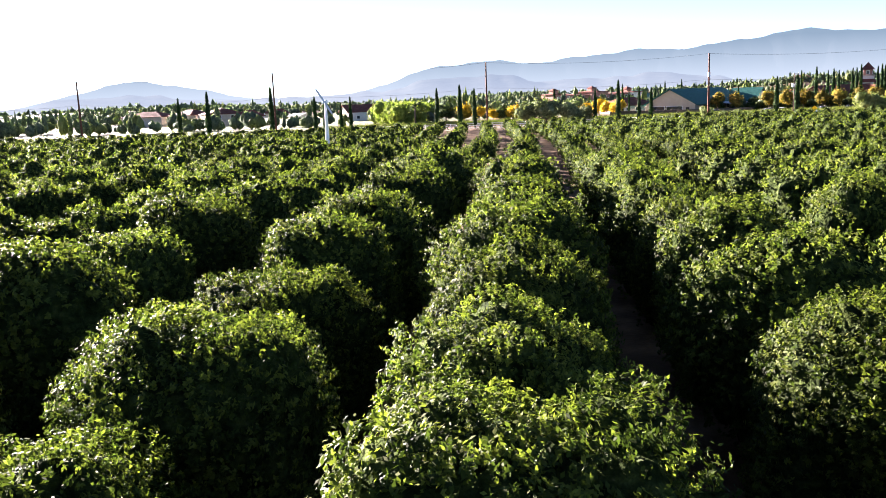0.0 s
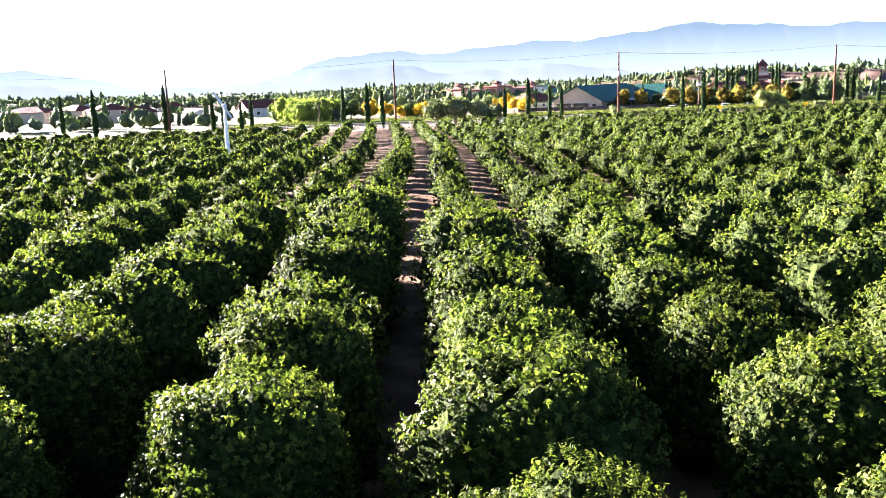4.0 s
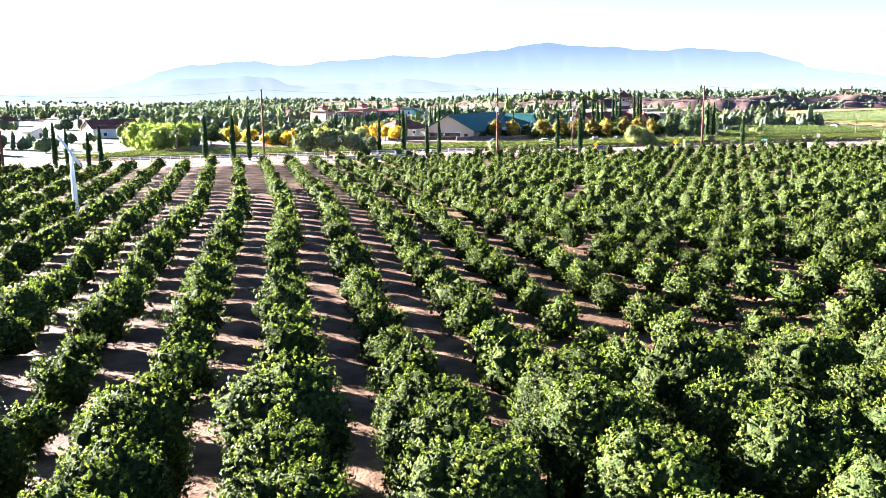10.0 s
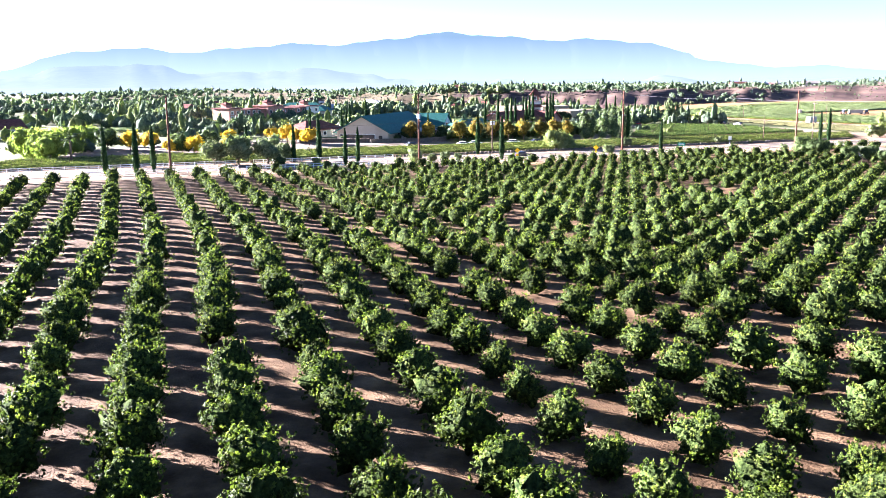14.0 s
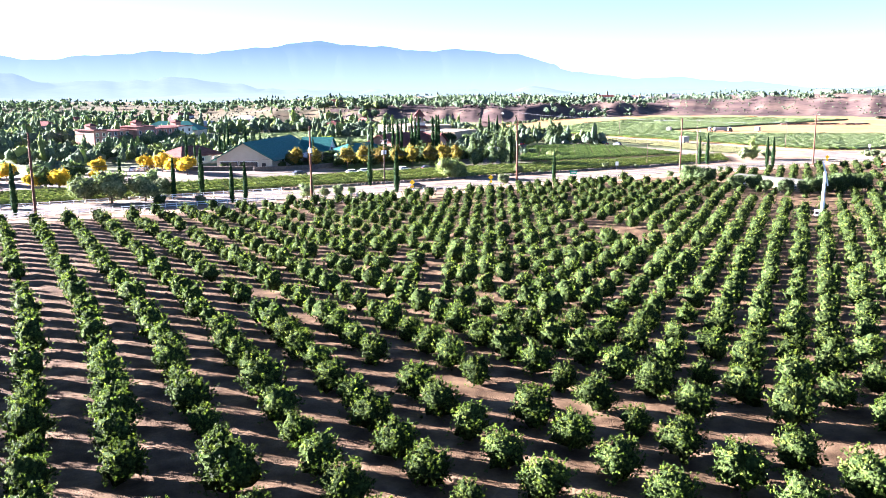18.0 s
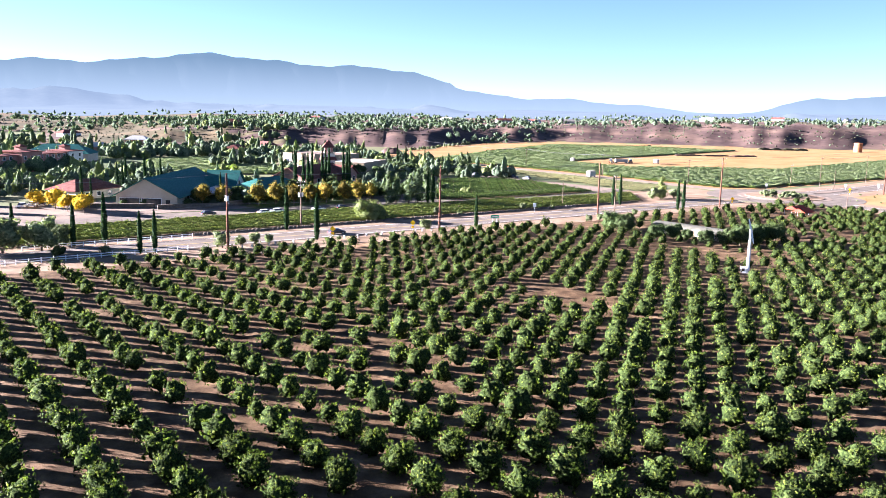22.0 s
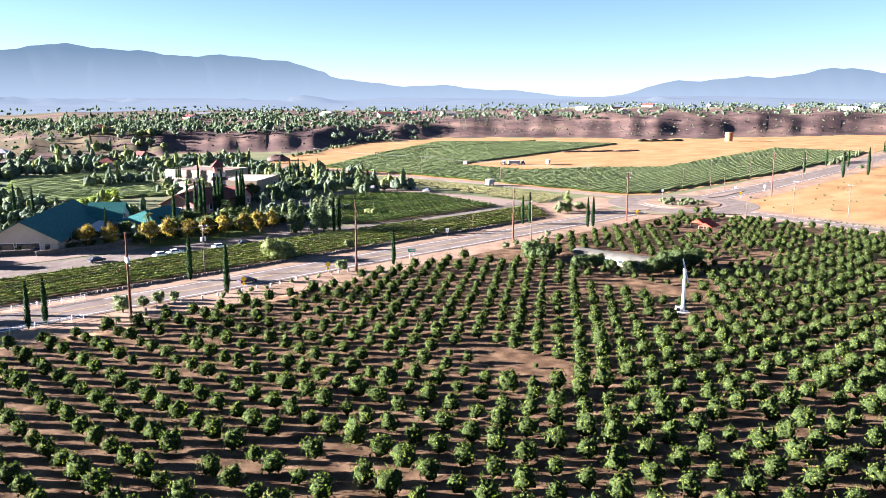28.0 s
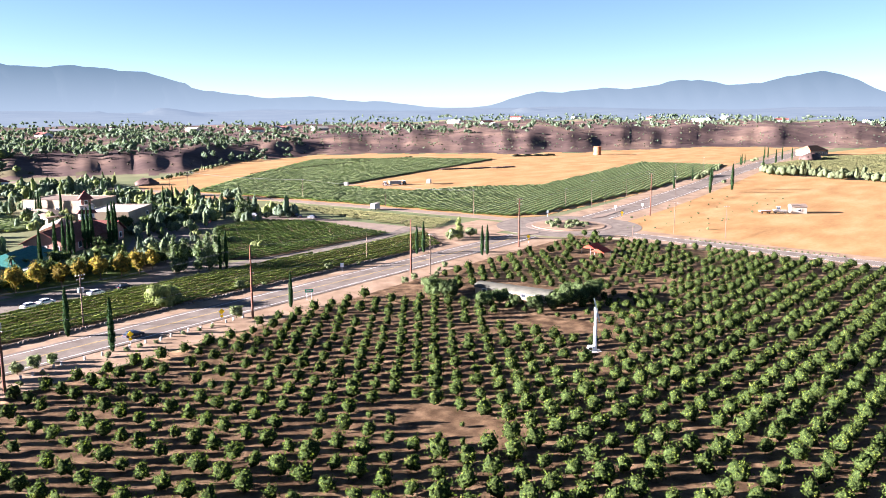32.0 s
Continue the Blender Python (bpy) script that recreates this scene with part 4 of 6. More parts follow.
grove("oak_tree", OAK, [(27, 250, 0.45), (6, 303, 1.0), (14, 310, 1.0), (-16, 330, 1.0), (88, 334, .9), (96, 333, .85), (104, 338, 0.8), *[(101 + 3.6 * k, 322.5 + 0.8 * (k % 3), 0.5 + 0.06 * (k % 4)) for k in range(17)], (64, 336, .4), (70, 334, .45), (76, 330, .4), (82, 327, .5), (88, 327, .45), (94, 328, .5), (100, 330, .55), (112, 324, .8), (118, 330, .9), (125, 325, .8), (131, 331, .9), (137, 324, .8), (143, 329, .9), (150, 322, .8), (120, 338, .8), (128, 340, .9), (140, 340, .8), (147, 344, .8), (156, 330, .7), (163, 322, .7), (180, 388, 1.0), (186, 394, 1.0), (194, 390, .9), (203, 399, .9), (209, 393, .9), (217, 398, 1.0), (216, 407, 1.0),
                        (167.3, 219.4, .85), (167, 214.8, .8), (171.5, 217.5, .7), (172, 224, .7), (166.7, 203, .62), (171, 200.8, .72), (171.3, 196.5, .6), (170.5, 190, .75), (174.5, 186.6, .85), (179, 185.5, .8), (184, 184, .85), (189, 183.5, .8), (194, 185, .75), (187, 189, .7)],
      "round dark green tree", "tree", "dark round trees")
grove("olive_tree", OLIVE, [(18, 262.5, 1.9), (25.5, 260.5, 1.8), (12, 264, 1.7), (30, 265.5, 1.3), (62, 245.5, 1.0), (67, 246.5, .7), (71, 247.5, .65), (75, 248, .6), (121, 246, .75), (142, 269.5, .8), (178, 270, .6), (176.5, 237.5, .65), (183, 239, .5), (36, 247.5, .55), (249, 272.6, 1.2), (255, 275, .9), (259, 271, .9), (265, 273, .7)], "grey-green olive bush on the verge", "olive bush", "olive bushes")
PEPPER = kind_set(2, lambda k: (trunk_shape(1.4, 0.2, k, 5, 1.5).mesh("trunk", M["bark"], True), blob_crown("crown", 290 + k, round_blobs(k + 40, 5.2, 3.4, 9, 0.1), 1500, 0.55, 0.2, M["pepper"], 0.7, 0.16, 2.5)))
grove("pepper_tree", PEPPER, [(117.5, 271.6, 1.15), (121.5, 272.4, 1.05)], "wide drooping pale green pepper tree", "tree", "pepper trees")
grove("conifer", CONIFER, [(147.5, 307), (150, 306.2, .85), (151.5, 300.5, .9), (155.5, 300.5, 1.1), (161, 302, 1.0), (234.4, 379, .9), (237.5, 382, 1.0), (240, 380, .95), (253, 415, .8), (228.5, 414.3, .7), (170, 312, .8), (233, 443, .9), (250, 458, .8)], "tall feathery grey-green conifer", "conifer", "conifers")
grove("willow", WILLOW, [(-30, 293, 1.2), (-33, 299, 1.25), (-36, 306, 1.3), (-31, 312, 1.25), (-27, 320, 1.2), (-25, 330, 1.2), (-23, 340, 1.2), (118, 409, .8), (125, 414, .85), (133, 424, .8), (110, 398, .8), (100, 388, .75), (140, 432, .8)], "bright yellow-green weeping tree", "willow", "willows")
grove("palm", PALM, [(-24, 284), (149.2, 352.4, .9), (113.5, 341.5, .8), (118.4, 342.6, .75), (125.6, 341.2, .8), (110.2, 332.6, .8), (146, 347, .8)], "palm tree with a shaggy head of fronds", "palm", "palms", 0.95, 1.05)
POPLAR = kind_set(2, lambda k: (Shape().tube([(0, 0, -0.2), (0, 0, 7)], [0.22, 0.08], 7).mesh("trunk", M["bark"]), blob_crown("crown", 296 + k, spire_blobs(k + 7, 10.5, 2.2, 7), 1200, 0.5, 0.3, M["pepper"], 0.66)))
grove("poplar", POPLAR, [(251, 270.8, 1.0), (254, 272.5, 0.75)], "light green poplar at the vineyard corner", "tree", "corner trees")
isle = [(RX + 10.5 * math.sqrt(rng.random()) * math.cos(a), RY + 10.5 * math.sqrt(rng.random()) * math.sin(a), rng.uniform(0.6, 1.3)) for a in [k * 0.45 for k in range(28)]]
for x, y, s in isle:
    plant("shrub", rng.choice(SHRUB), x, y, s, rng.uniform(0, 360), "low grey-green shrub on the traffic island", "shrub", "island shrubs", 0.28)
grove("shrub", SHRUB, [(84, 242.4, .7), (88.7, 242.9, .7), (92, 243.2, .7), (96, 243, .6), (104, 244, .6), (108, 243.6, .7), (112, 244, .6), (70, 242.5, .7), (58, 239, .6), (64, 239.4, .6), (178, 231, 1.4), (181, 234, 1.0), (190, 236, 1.0), (198, 241, .8), (204, 243, .9), (150, 268.5, .8), (190, 268, .7)], "small dusty shrub on the sandy verge", "shrub", "verge shrubs")

grove("shrub", SHRUB, [(303 - 0.1 * (200 - y), y, 0.38) for y in range(142, 200, 2)], "low dusty hedge shrub beside the side road", "shrub", "roadside hedge")
grove("shrub", SHRUB, [(318 + 150 * rng.random(), 200 + 45 * rng.random(), rng.uniform(0.2, 0.55)) for k in range(46)], "small dry bush on the golden field", "shrub", "field bushes")

# Woods too many to count: the gardens behind the winery, the valley and the mesa top.
wood_kinds = [grouped(300 + k, 5, 3.3, 5.8, 80, 0.75, 0.5, (5, 4)) for k in range(8)] + [grouped(320 + k, 3, 1.8, 9.0, 60, 0.75, 0.45, (5, 4)) for k in range(2)]
skyline_kinds = [grouped(340 + k, 2, 4.2, 5.4, 22, 1.3, 0.9, (5, 3)) for k in range(9)] + [grouped(360, 2, 2.0, 9.0, 22, 1.3, 0.8, (5, 3))]
wood = []


def scatter(n, x0, y0, x1, y1, lo, hi, keep=lambda x, y: True):
    made = 0
    for _ in range(n * 6):
        x, y = rng.uniform(x0, x1), rng.uniform(y0, y1)
        clump = math.sin(x * 0.021 + 1.3) + math.sin(y * 0.027) + math.sin((x + y) * 0.011) + 0.8 * math.sin((x - 1.7 * y) * 0.043)
        if clump + rng.uniform(-1.2, 1.2) < 0.1 or not keep(x, y):
            continue
        wood.append((x, y, float(land_height(x, y)) - 0.2, rng.uniform(lo, hi), rng.uniform(0.8, 1.25), rng.uniform(0, 360)))
        made += 1
        if made == n:
            break


def sparse_on_hill(x, y):
    return not 1.5 < float(land_height(x, y)) < 9.5 or x < 90 or rng.random() < 0.3


def clear_of_yards(x, y):
    blocked = (-35 < x < 112 and y < 322) or (20 < x < 112 and 318 < y < 372) or (112 < x < 262 and y < 372) or (175 < x < 250 and 376 < y < 488) or (22 < x < 100 and 455 < y < 520) or (x > 262 and y > 250) or (-75 < x < -40 and 395 < y < 420) or (84 < x < 200 and 432 < y < 560) or (55 < x < 110 and 425 < y < 470)
    return not blocked and y > 300


scatter(170, 95, 340, 262, 500, 0.5, 0.95, clear_of_yards)
scatter(330, -320, 305, 262, 520, 0.6, 1.1, clear_of_yards)
scatter(1000, -300, 520, 330, 860, 0.6, 1.15, lambda x, y: not (84 < x < 210 and y < 565) and not (x > 262 and y < 700) and sparse_on_hill(x, y))
for x0, y0, x1, y1, n, lo, hi in ((196, 392, 262, 446, 75, 0.6, 1.05), (112, 322, 170, 354, 60, 0.35, 0.75), (165, 372, 216, 450, 60, 0.45, 0.85), (170, 318, 200, 372, 26, 0.3, 0.55), (20, 372, 60, 420, 40, 0.5, 0.9), (176, 388, 200, 470, 24, 0.5, 0.8), (60, 372, 130, 420, 60, 0.5, 0.95), (100, 330, 128, 362, 22, 0.4, 0.7), (-20, 470, 110, 486, 45, 0.6, 1.0), (240, 446, 300, 500, 30, 0.6, 1.0), (150, 486, 260, 500, 34, 0.7, 1.1), (0, 396, 56, 430, 40, 0.6, 1.0), (60, 424, 112, 446, 26, 0.6, 1.0), (95, 560, 235, 640, 120, 0.8, 1.3), (235, 560, 300, 610, 40, 0.7, 1.1), (-40, 475, 85, 560, 90, 0.8, 1.3)):
    for k in range(n):
        x, y = rng.uniform(x0, x1), rng.uniform(y0, y1)
        wood.append((x, y, -0.1, rng.uniform(lo, hi), rng.uniform(0.8, 1.2), rng.uniform(0, 360)))
BUILT = ((202, 423, 19), (146, 374, 11), (162, 385, 12), (114, 347, 10), (128, 356, 10), (161, 398, 12), (169, 384, 10), (207, 471, 21), (175, 402, 6), (85.5, 352.5, 14), (76, 340, 13), (96, 366, 13), (108, 362, 10))
near_wood, wood = [p for p in wood if all(math.hypot(p[0] - x, p[1] - y) > r for x, y, r in BUILT)], []
for k in range(1500):  # low scrub on the mesa slopes
    a, d = radians(rng.uniform(26, 90)), rng.uniform(880, 1420)
    x, y = -10 + d * math.sin(a), 80 + d * math.cos(a)
    z = float(land_height(x, y))
    if 2 < z < 16:
        wood.append((x, y, z - 0.1, rng.uniform(0.2, 0.45), 0.8, rng.uniform(0, 360)))


bush_kinds = [(np.zeros((0, 4, 3)), np.zeros(0, int), b * (1, 1, 0.7) + (0, 0, 0.45), f) for b, f in [rough_ball(380 + k, 5, 4, 0.25, 3.0, 1.0, 0.2) for k in range(5)]]
bushes = []
for k in range(7500):  # dry scrub all over the slopes
    a, d = radians(rng.uniform(-42, 92)), 540 + 900 * rng.random()
    x, y = -10 + d * math.sin(a), 80 + d * math.cos(a)
    z = float(land_height(x, y))
    if z > 1.2:
        bushes.append((x, y, z - 0.1, rng.uniform(0.4, 1.2), 0.9, rng.uniform(0, 360)))


def on_top(x, y):
    """True on the flat top, past the edge of the slopes."""
    az = math.degrees(math.atan2(x + 10, y - 80))
    return float(land_height(x, y)) > 9.5 + 6.5 * float(smooth01((az - 43) / 16))


def on_mesa(x, y):
    return math.hypot(x + 10, y - 80) < 2100 and on_top(x, y)


scatter(2900, -650, 520, 450, 1300, 0.7, 1.25, lambda x, y: (y > 760 or x < -300) and sparse_on_hill(x, y))
scatter(1000, 200, 100, 1900, 1600, 0.6, 1.15, on_mesa)
scatter(650, 220, 620, 760, 1250, 0.6, 1.2, lambda x, y: 0.3 < math.atan2(x + 10, y - 80) < 0.75 and math.hypot(x + 10, y - 80) > 760 and sparse_on_hill(x, y))
for k in range(3000):  # valley floor and the skyline beyond
    a, d = radians(rng.uniform(-58, 90)), 900 + 1050 * rng.random() ** 1.2
    x, y = -10 + d * math.sin(a), 80 + d * math.cos(a)
    if math.sin(x * 0.009) + math.sin(y * 0.011 + 1) + rng.uniform(-1.2, 1.2) > -0.3:
        z = float(land_height(x, y))
        if a < radians(44) or on_top(x, y):
            wood.append((x, y, z - 0.2, rng.uniform(0.7, 1.3), rng.uniform(0.7, 1.2), rng.uniform(0, 360)))
FAR_SET = [M["hazed_wood"], M["hazed_wood"], M["hazed_wood"]]
hedge = []
for k in range(44):  # round trees along the far edge of the golden field
    t = k / 43
    hedge.append((630 - 40 * t + rng.uniform(-3, 3) + 9 * (k % 2), 262 - 155 * t + rng.uniform(-1.5, 1.5), -0.1, rng.uniform(1.1, 1.5) - 0.3 * t, 0.9, rng.uniform(0, 360)))
for x, y, size in ((560, 287, 0.7), (572, 289, 0.85), (583, 290, 0.8), (594, 292, 0.9), (640, 300, 0.6), (655, 303, 0.7), (540, 262, 0.5), (548, 264, 0.45), (722, 288, 0.6), (760, 308, 0.6), (778, 310, 0.7)):
    hedge.append((x, y, -0.1, size, 0.8, 40 * x))
for k in range(26):  # olive row along the northern field's upper edge
    t = k / 25
    x, y = 345 + 130 * t, 592 + 88 * t
    hedge.append((x + rng.uniform(-2, 2), y + rng.uniform(-2, 2), float(land_height(x, y)) - 0.2, rng.uniform(0.4, 0.6), 0.8, rng.uniform(0, 360)))
mass("olive_trees", hedge, wood_kinds, [M["olive"]] * 3, "rows of round grey-green olive trees along the field edges", "trees")
mass("scrub_bushes", bushes, bush_kinds, [M["scrub_leaf"]], "low dry bushes scattered over the mesa slopes", "bushes")
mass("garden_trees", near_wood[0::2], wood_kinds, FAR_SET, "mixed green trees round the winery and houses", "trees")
mass("garden_trees", near_wood[1::4], wood_kinds, [M["eucalypt"]] * 3, "grey-green trees round the winery and houses", "trees")
mass("garden_trees", near_wood[3::4], wood_kinds, [M["pepper"]] * 3, "light yellow-green trees round the winery and houses", "trees")
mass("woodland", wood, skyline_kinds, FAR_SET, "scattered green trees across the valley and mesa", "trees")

# ---------------------------------------------------------------- vineyards


def vine_row_mesh(length, height, width, per_m, leaf, seed, sag=0.18, step=2.5, fill=0.72, jag=0.09):
    """A trellised vine row along +x from the origin: leafy wall with gaps and an inner mass."""
    rg = np.random.default_rng(seed)
    n = int(length * per_m)
    x = rg.uniform(0, length, n)
    a = rg.uniform(0, 2 * np.pi, n)
    lump = 1 + sag * np.sin(x * 2.3 + seed) + sag * np.sin(x * 0.9 + 2 * seed) + rg.normal(0, 0.1, n)
    p = np.stack([x, np.cos(a) * width / 2 * lump, height * 0.6 + np.sin(a) * height * 0.42 * lump], 1)
    nn = np.stack([0 * x, np.cos(a), np.sin(a) + 0.2], 1)
    q = leaf_quads(p, nn, leaf, leaf * 0.8, rg)
    m = max(2, int(length / step))
    ring = np.arange(6) * np.pi / 3
    xs = np.linspace(0, length, m)
    vines = rg.uniform(1 - 2 * sag, 1 + sag, int(length / 1.6) + 3)
    l2 = (1 + 0.6 * sag * np.sin(xs * 2.3 + seed) + 0.5 * sag * np.sin(xs * 0.9 + 2 * seed)) * fill * np.interp(xs, np.arange(len(vines)) * 1.6, vines)
    V = np.stack([np.repeat(xs, 6), (np.cos(ring)[None] * width / 2 * l2[:, None]).ravel(), (height * 0.55 + np.sin(ring)[None] * height * 0.42 * l2[:, None]).ravel()], 1)
    V[:, 1:] += rg.normal(0, jag * width, (len(V), 2))
    F = np.array([(j * 6 + i, j * 6 + (i + 1) % 6, (j + 1) * 6 + (i + 1) % 6, (j + 1) * 6 + i) for j in range(m - 1) for i in range(6)])
    return q, V, F


def vine_row(x0, x1, y0, y1, group, label, seed, per_m=15, leaf=0.38, leaves="vine"):
    L = math.hypot(x1 - x0, y1 - y0)
    q, V, F = vine_row_mesh(L, 1.35, 0.7, per_m * 1.3, leaf * 0.7, seed, 0.3, 0.6, 0.62)
    row = thing("vine_row", (x0, y0, 0), label, "vines", group, math.degrees(math.atan2(y1 - y0, x1 - x0)))
    part("foliage", quads_mesh("foliage", q, [M[leaves], M[leaves]], np.zeros(len(q), int), extra=(V, F)), None, row)
    posts = Shape()
    k = 0.0
    while k <= L:
        posts.tube([(k, 0, 0), (k, 0, 1.75)], [0.05, 0.045], 5)
        k += 9.0
    tagged(part("trellis", posts, M["grey_pole"], row), kind="stuff")


for k in range(9):
    y = 270.2 + 2.95 * k
    x1 = 238 + 2.6 * k
    if k == 8:
        x1 = 195
    vine_row(-55 + 2 * k, 27 + 0.5 * k, y - 0.4, y + 0.1, "roadside vine rows", "trellised row of green and yellowing vines beside the road", 400 + k)
    vine_row(30 + 0.5 * k, x1, y, y + 0.3, "roadside vine rows", "trellised row of green and yellowing vines beside the road", 420 + k)
for k in range(24):
    y = 304 + 2.95 * k
    x0 = max(182 - 1.3 * (y - 301) if y < 311 else 170 + (y - 311) * 0.75, 168)
    x1 = 246 + 0.16 * (y - 302) if y < 350 else 254 - (y - 350) * 0.43
    vine_row(x0, x1, y, y, "winery vine rows", "trellised row of dark green vines beside the car park", 450 + k, 9, 0.48, "vine_deep")
for k in range(9):
    x = 268 + 3.0 * k
    vine_row(x - 0.02 * k, x - 2, 296 + k, 300 + min(118, 10 + 20 * k), "corner vine rows", "trellised row of vines beside the farm road", 480 + k, 7, 0.5, "vine_brown")


def inside(poly, x, y):
    hit = False
    for (ax, ay), (bx, by) in zip(poly, poly[1:] + poly[:1]):
        if (ay > y) != (by > y) and x < (bx - ax) * (y - ay) / (by - ay) + ax:
            hit = not hit
    return hit


def vine_field(name, poly, hole, gap, angle, label, material, per_m=1.5, leaf=1.1):
    """Many far vine rows as one mass."""
    c, s = math.cos(radians(angle)), math.sin(radians(angle))
    us = [x * c + y * s for x, y in poly]
    vs = [-x * s + y * c for x, y in poly]
    Q, V, F, k = [], [], [], 0
    v = min(vs)
    n = 0
    while v < max(vs):
        u, run = min(us), None
        while u < max(us) + 6:
            x, y = u * c - v * s, u * s + v * c
            ok = u < max(us) and inside(poly, x, y) and not (hole and inside(hole, x, y))
            if ok and run is None:
                run = u
            if not ok and run is not None:
                if u - run > 8:
                    q, vv, ff = vine_row_mesh(u - run, 1.2, 2.35, per_m * 2.4, leaf * 0.5, n, 0.07, 3.0, 0.9, 0.05)
                    m = np.array([[c, s, 0], [-s, c, 0], [0, 0, 1]])
                    o = (run * c - v * s, run * s + v * c, 0)
                    Q.append(q @ m + o)
                    V.append(vv @ m + o)
                    F.append(ff + k)
                    k += len(vv)
                run = None
            u += 4
        v += gap
        n += 1
    me = quads_mesh(name, np.concatenate(Q), [M[material]], None, extra=(np.concatenate(V), np.concatenate(F)))
    return tagged(new(name, me), label, "vines", kind="stuff")


TAN = [(375, 458), (379, 399), (424, 381), (457, 353), (694, 386), (644, 514), (600, 505)]
vine_field("far_vineyard", [(304, 505), (313, 395), (317, 292), (332, 283), (480, 286), (640, 303), (703, 314), (694, 386), (651, 518), (625, 590), (555, 655), (406, 570)], TAN, 3.0, 12, "large far vineyard in straight green rows", "vine_dark")
for x0, y0, x1, y1 in ((405, 571, 500, 586), (500, 586, 636, 600)):
    vine_row(x0, x1, y0, y1, "plot hedges", "dark unpruned row dividing two plots of the vineyard", int(x0), 8, 1.1, "vine_brown")
vine_field("hotel_vineyard", [(-20, 440), (20, 430), (110, 426), (112, 446), (60, 470), (-20, 470)], None, 3.2, 4, "small green vineyard below the hotel", "vine_dark", 2.0, 0.9)
vine_field("garden_vineyard", [(84, 446), (168, 432), (184, 500), (205, 560), (140, 560), (112, 490)], None, 3.2, 4, "green vineyard behind the winery", "vine_dark", 2.0, 0.9)
vine_field("hill_vineyard", [(640, 268), (720, 285), (860, 270), (1000, 200), (1000, 80), (700, 120), (640, 190)], None, 3.4, 30, "vineyard on the slope east of the golden field", "vine_brown", 1.0, 1.4)

# ---------------------------------------------------------------- buildings


def rect_window(parent, m, w, h):
    """A framed window whose outer face looks along the local -y of m."""
    f = Shape()
    b = 0.12
    f.box(-w / 2 - b, -0.1, -b, w / 2 + b, 0.06, 0).box(-w / 2 - b, -0.1, h, w / 2 + b, 0.06, h + b)
    f.box(-w / 2 - b, -0.1, 0, -w / 2, 0.06, h).box(w / 2, -0.1, 0, w / 2 + b, 0.06, h)
    win = part("window", f, M["white"], parent)
    win.matrix_local = m
    part("pane", Shape().box(-w / 2, -0.03, 0, w / 2, 0.04, h), M["window"], win)
    return win


def gable_house(name, x, y, turn, w, d, wall_h, roof_h, wall, roof, label, category, group="", windows=(), over=0.7, z=0.0, door=None, hip=0.0):
    """A house with its gable towards local -y; w across, d deep. windows: (side, u, z, w, h), side f, b, l or r."""
    t = thing(name, (x, y, z), label, category, group, turn)
    s = Shape()
    prof = [(-w / 2, 0), (w / 2, 0), (w / 2, wall_h), (0, wall_h + (0.05 if hip else roof_h)), (-w / 2, wall_h)]
    n = len(prof)
    s.add([(a, -d / 2, b) for a, b in prof] + [(a, d / 2, b) for a, b in prof], [tuple(range(n)), tuple(reversed(range(n, 2 * n)))] + [((i + 1) % n, i, n + i, n + (i + 1) % n) for i in range(n)])
    part("wall", s, M[wall], t)
    r = Shape()
    e = over * roof_h / (w / 2)
    if hip:
        a, b, z0, z1 = w / 2 + over, d / 2 + over, wall_h - e + 0.1, wall_h + roof_h
        k = min(b - 0.5, a * 1.6 * hip + 1)
        r.add([(-a, -b, z0), (a, -b, z0), (a, b, z0), (-a, b, z0), (-a, -b, z0 + 0.25), (a, -b, z0 + 0.25), (a, b, z0 + 0.25), (-a, b, z0 + 0.25), (0, -b + k, z1 + 0.25), (0, b - k, z1 + 0.25)],
              [(3, 2, 1, 0), (0, 1, 5, 4), (1, 2, 6, 5), (2, 3, 7, 6), (3, 0, 4, 7), (4, 5, 8), (5, 6, 9, 8), (6, 7, 9), (7, 4, 8, 9)])
    for sg in () if hip else (-1, 1):
        p0, p1 = (0, wall_h + roof_h + 0.05), (sg * (w / 2 + over), wall_h - e + 0.05)
        ya, yb = -d / 2 - over, d / 2 + over
        top = [(p0[0], ya, p0[1]), (p1[0], ya, p1[1]), (p1[0], yb, p1[1]), (p0[0], yb, p0[1])]
        r.add(top + [(a, b, c + 0.22) for a, b, c in top], [(0, 1, 2, 3), (7, 6, 5, 4), (0, 4, 5, 1), (1, 5, 6, 2), (2, 6, 7, 3), (3, 7, 4, 0)])
    part("roof", r, M[roof], t)
    for side, u, zz, ww, hh in windows:
        m = {"f": pose(u, -d / 2 - 0.02, zz), "b": pose(u, d / 2 + 0.02, zz, 0, 0, 180), "l": pose(-w / 2 - 0.02, u, zz, 0, 0, -90), "r": pose(w / 2 + 0.02, u, zz, 0, 0, 90)}[side]
        rect_window(t, m, ww, hh)
    if door:
        u, ww, hh = door
        dr = part("door", Shape().box(u - ww / 2, -d / 2 - 0.08, 0, u + ww / 2, -d / 2 + 0.02, hh), M["dark"], t)
        part("handle", Shape().box(u + ww / 2 - 0.3, -d / 2 - 0.14, 1.0, u + ww / 2 - 0.2, -d / 2 - 0.07, 1.15), M["galvanised"], dr)
    return t


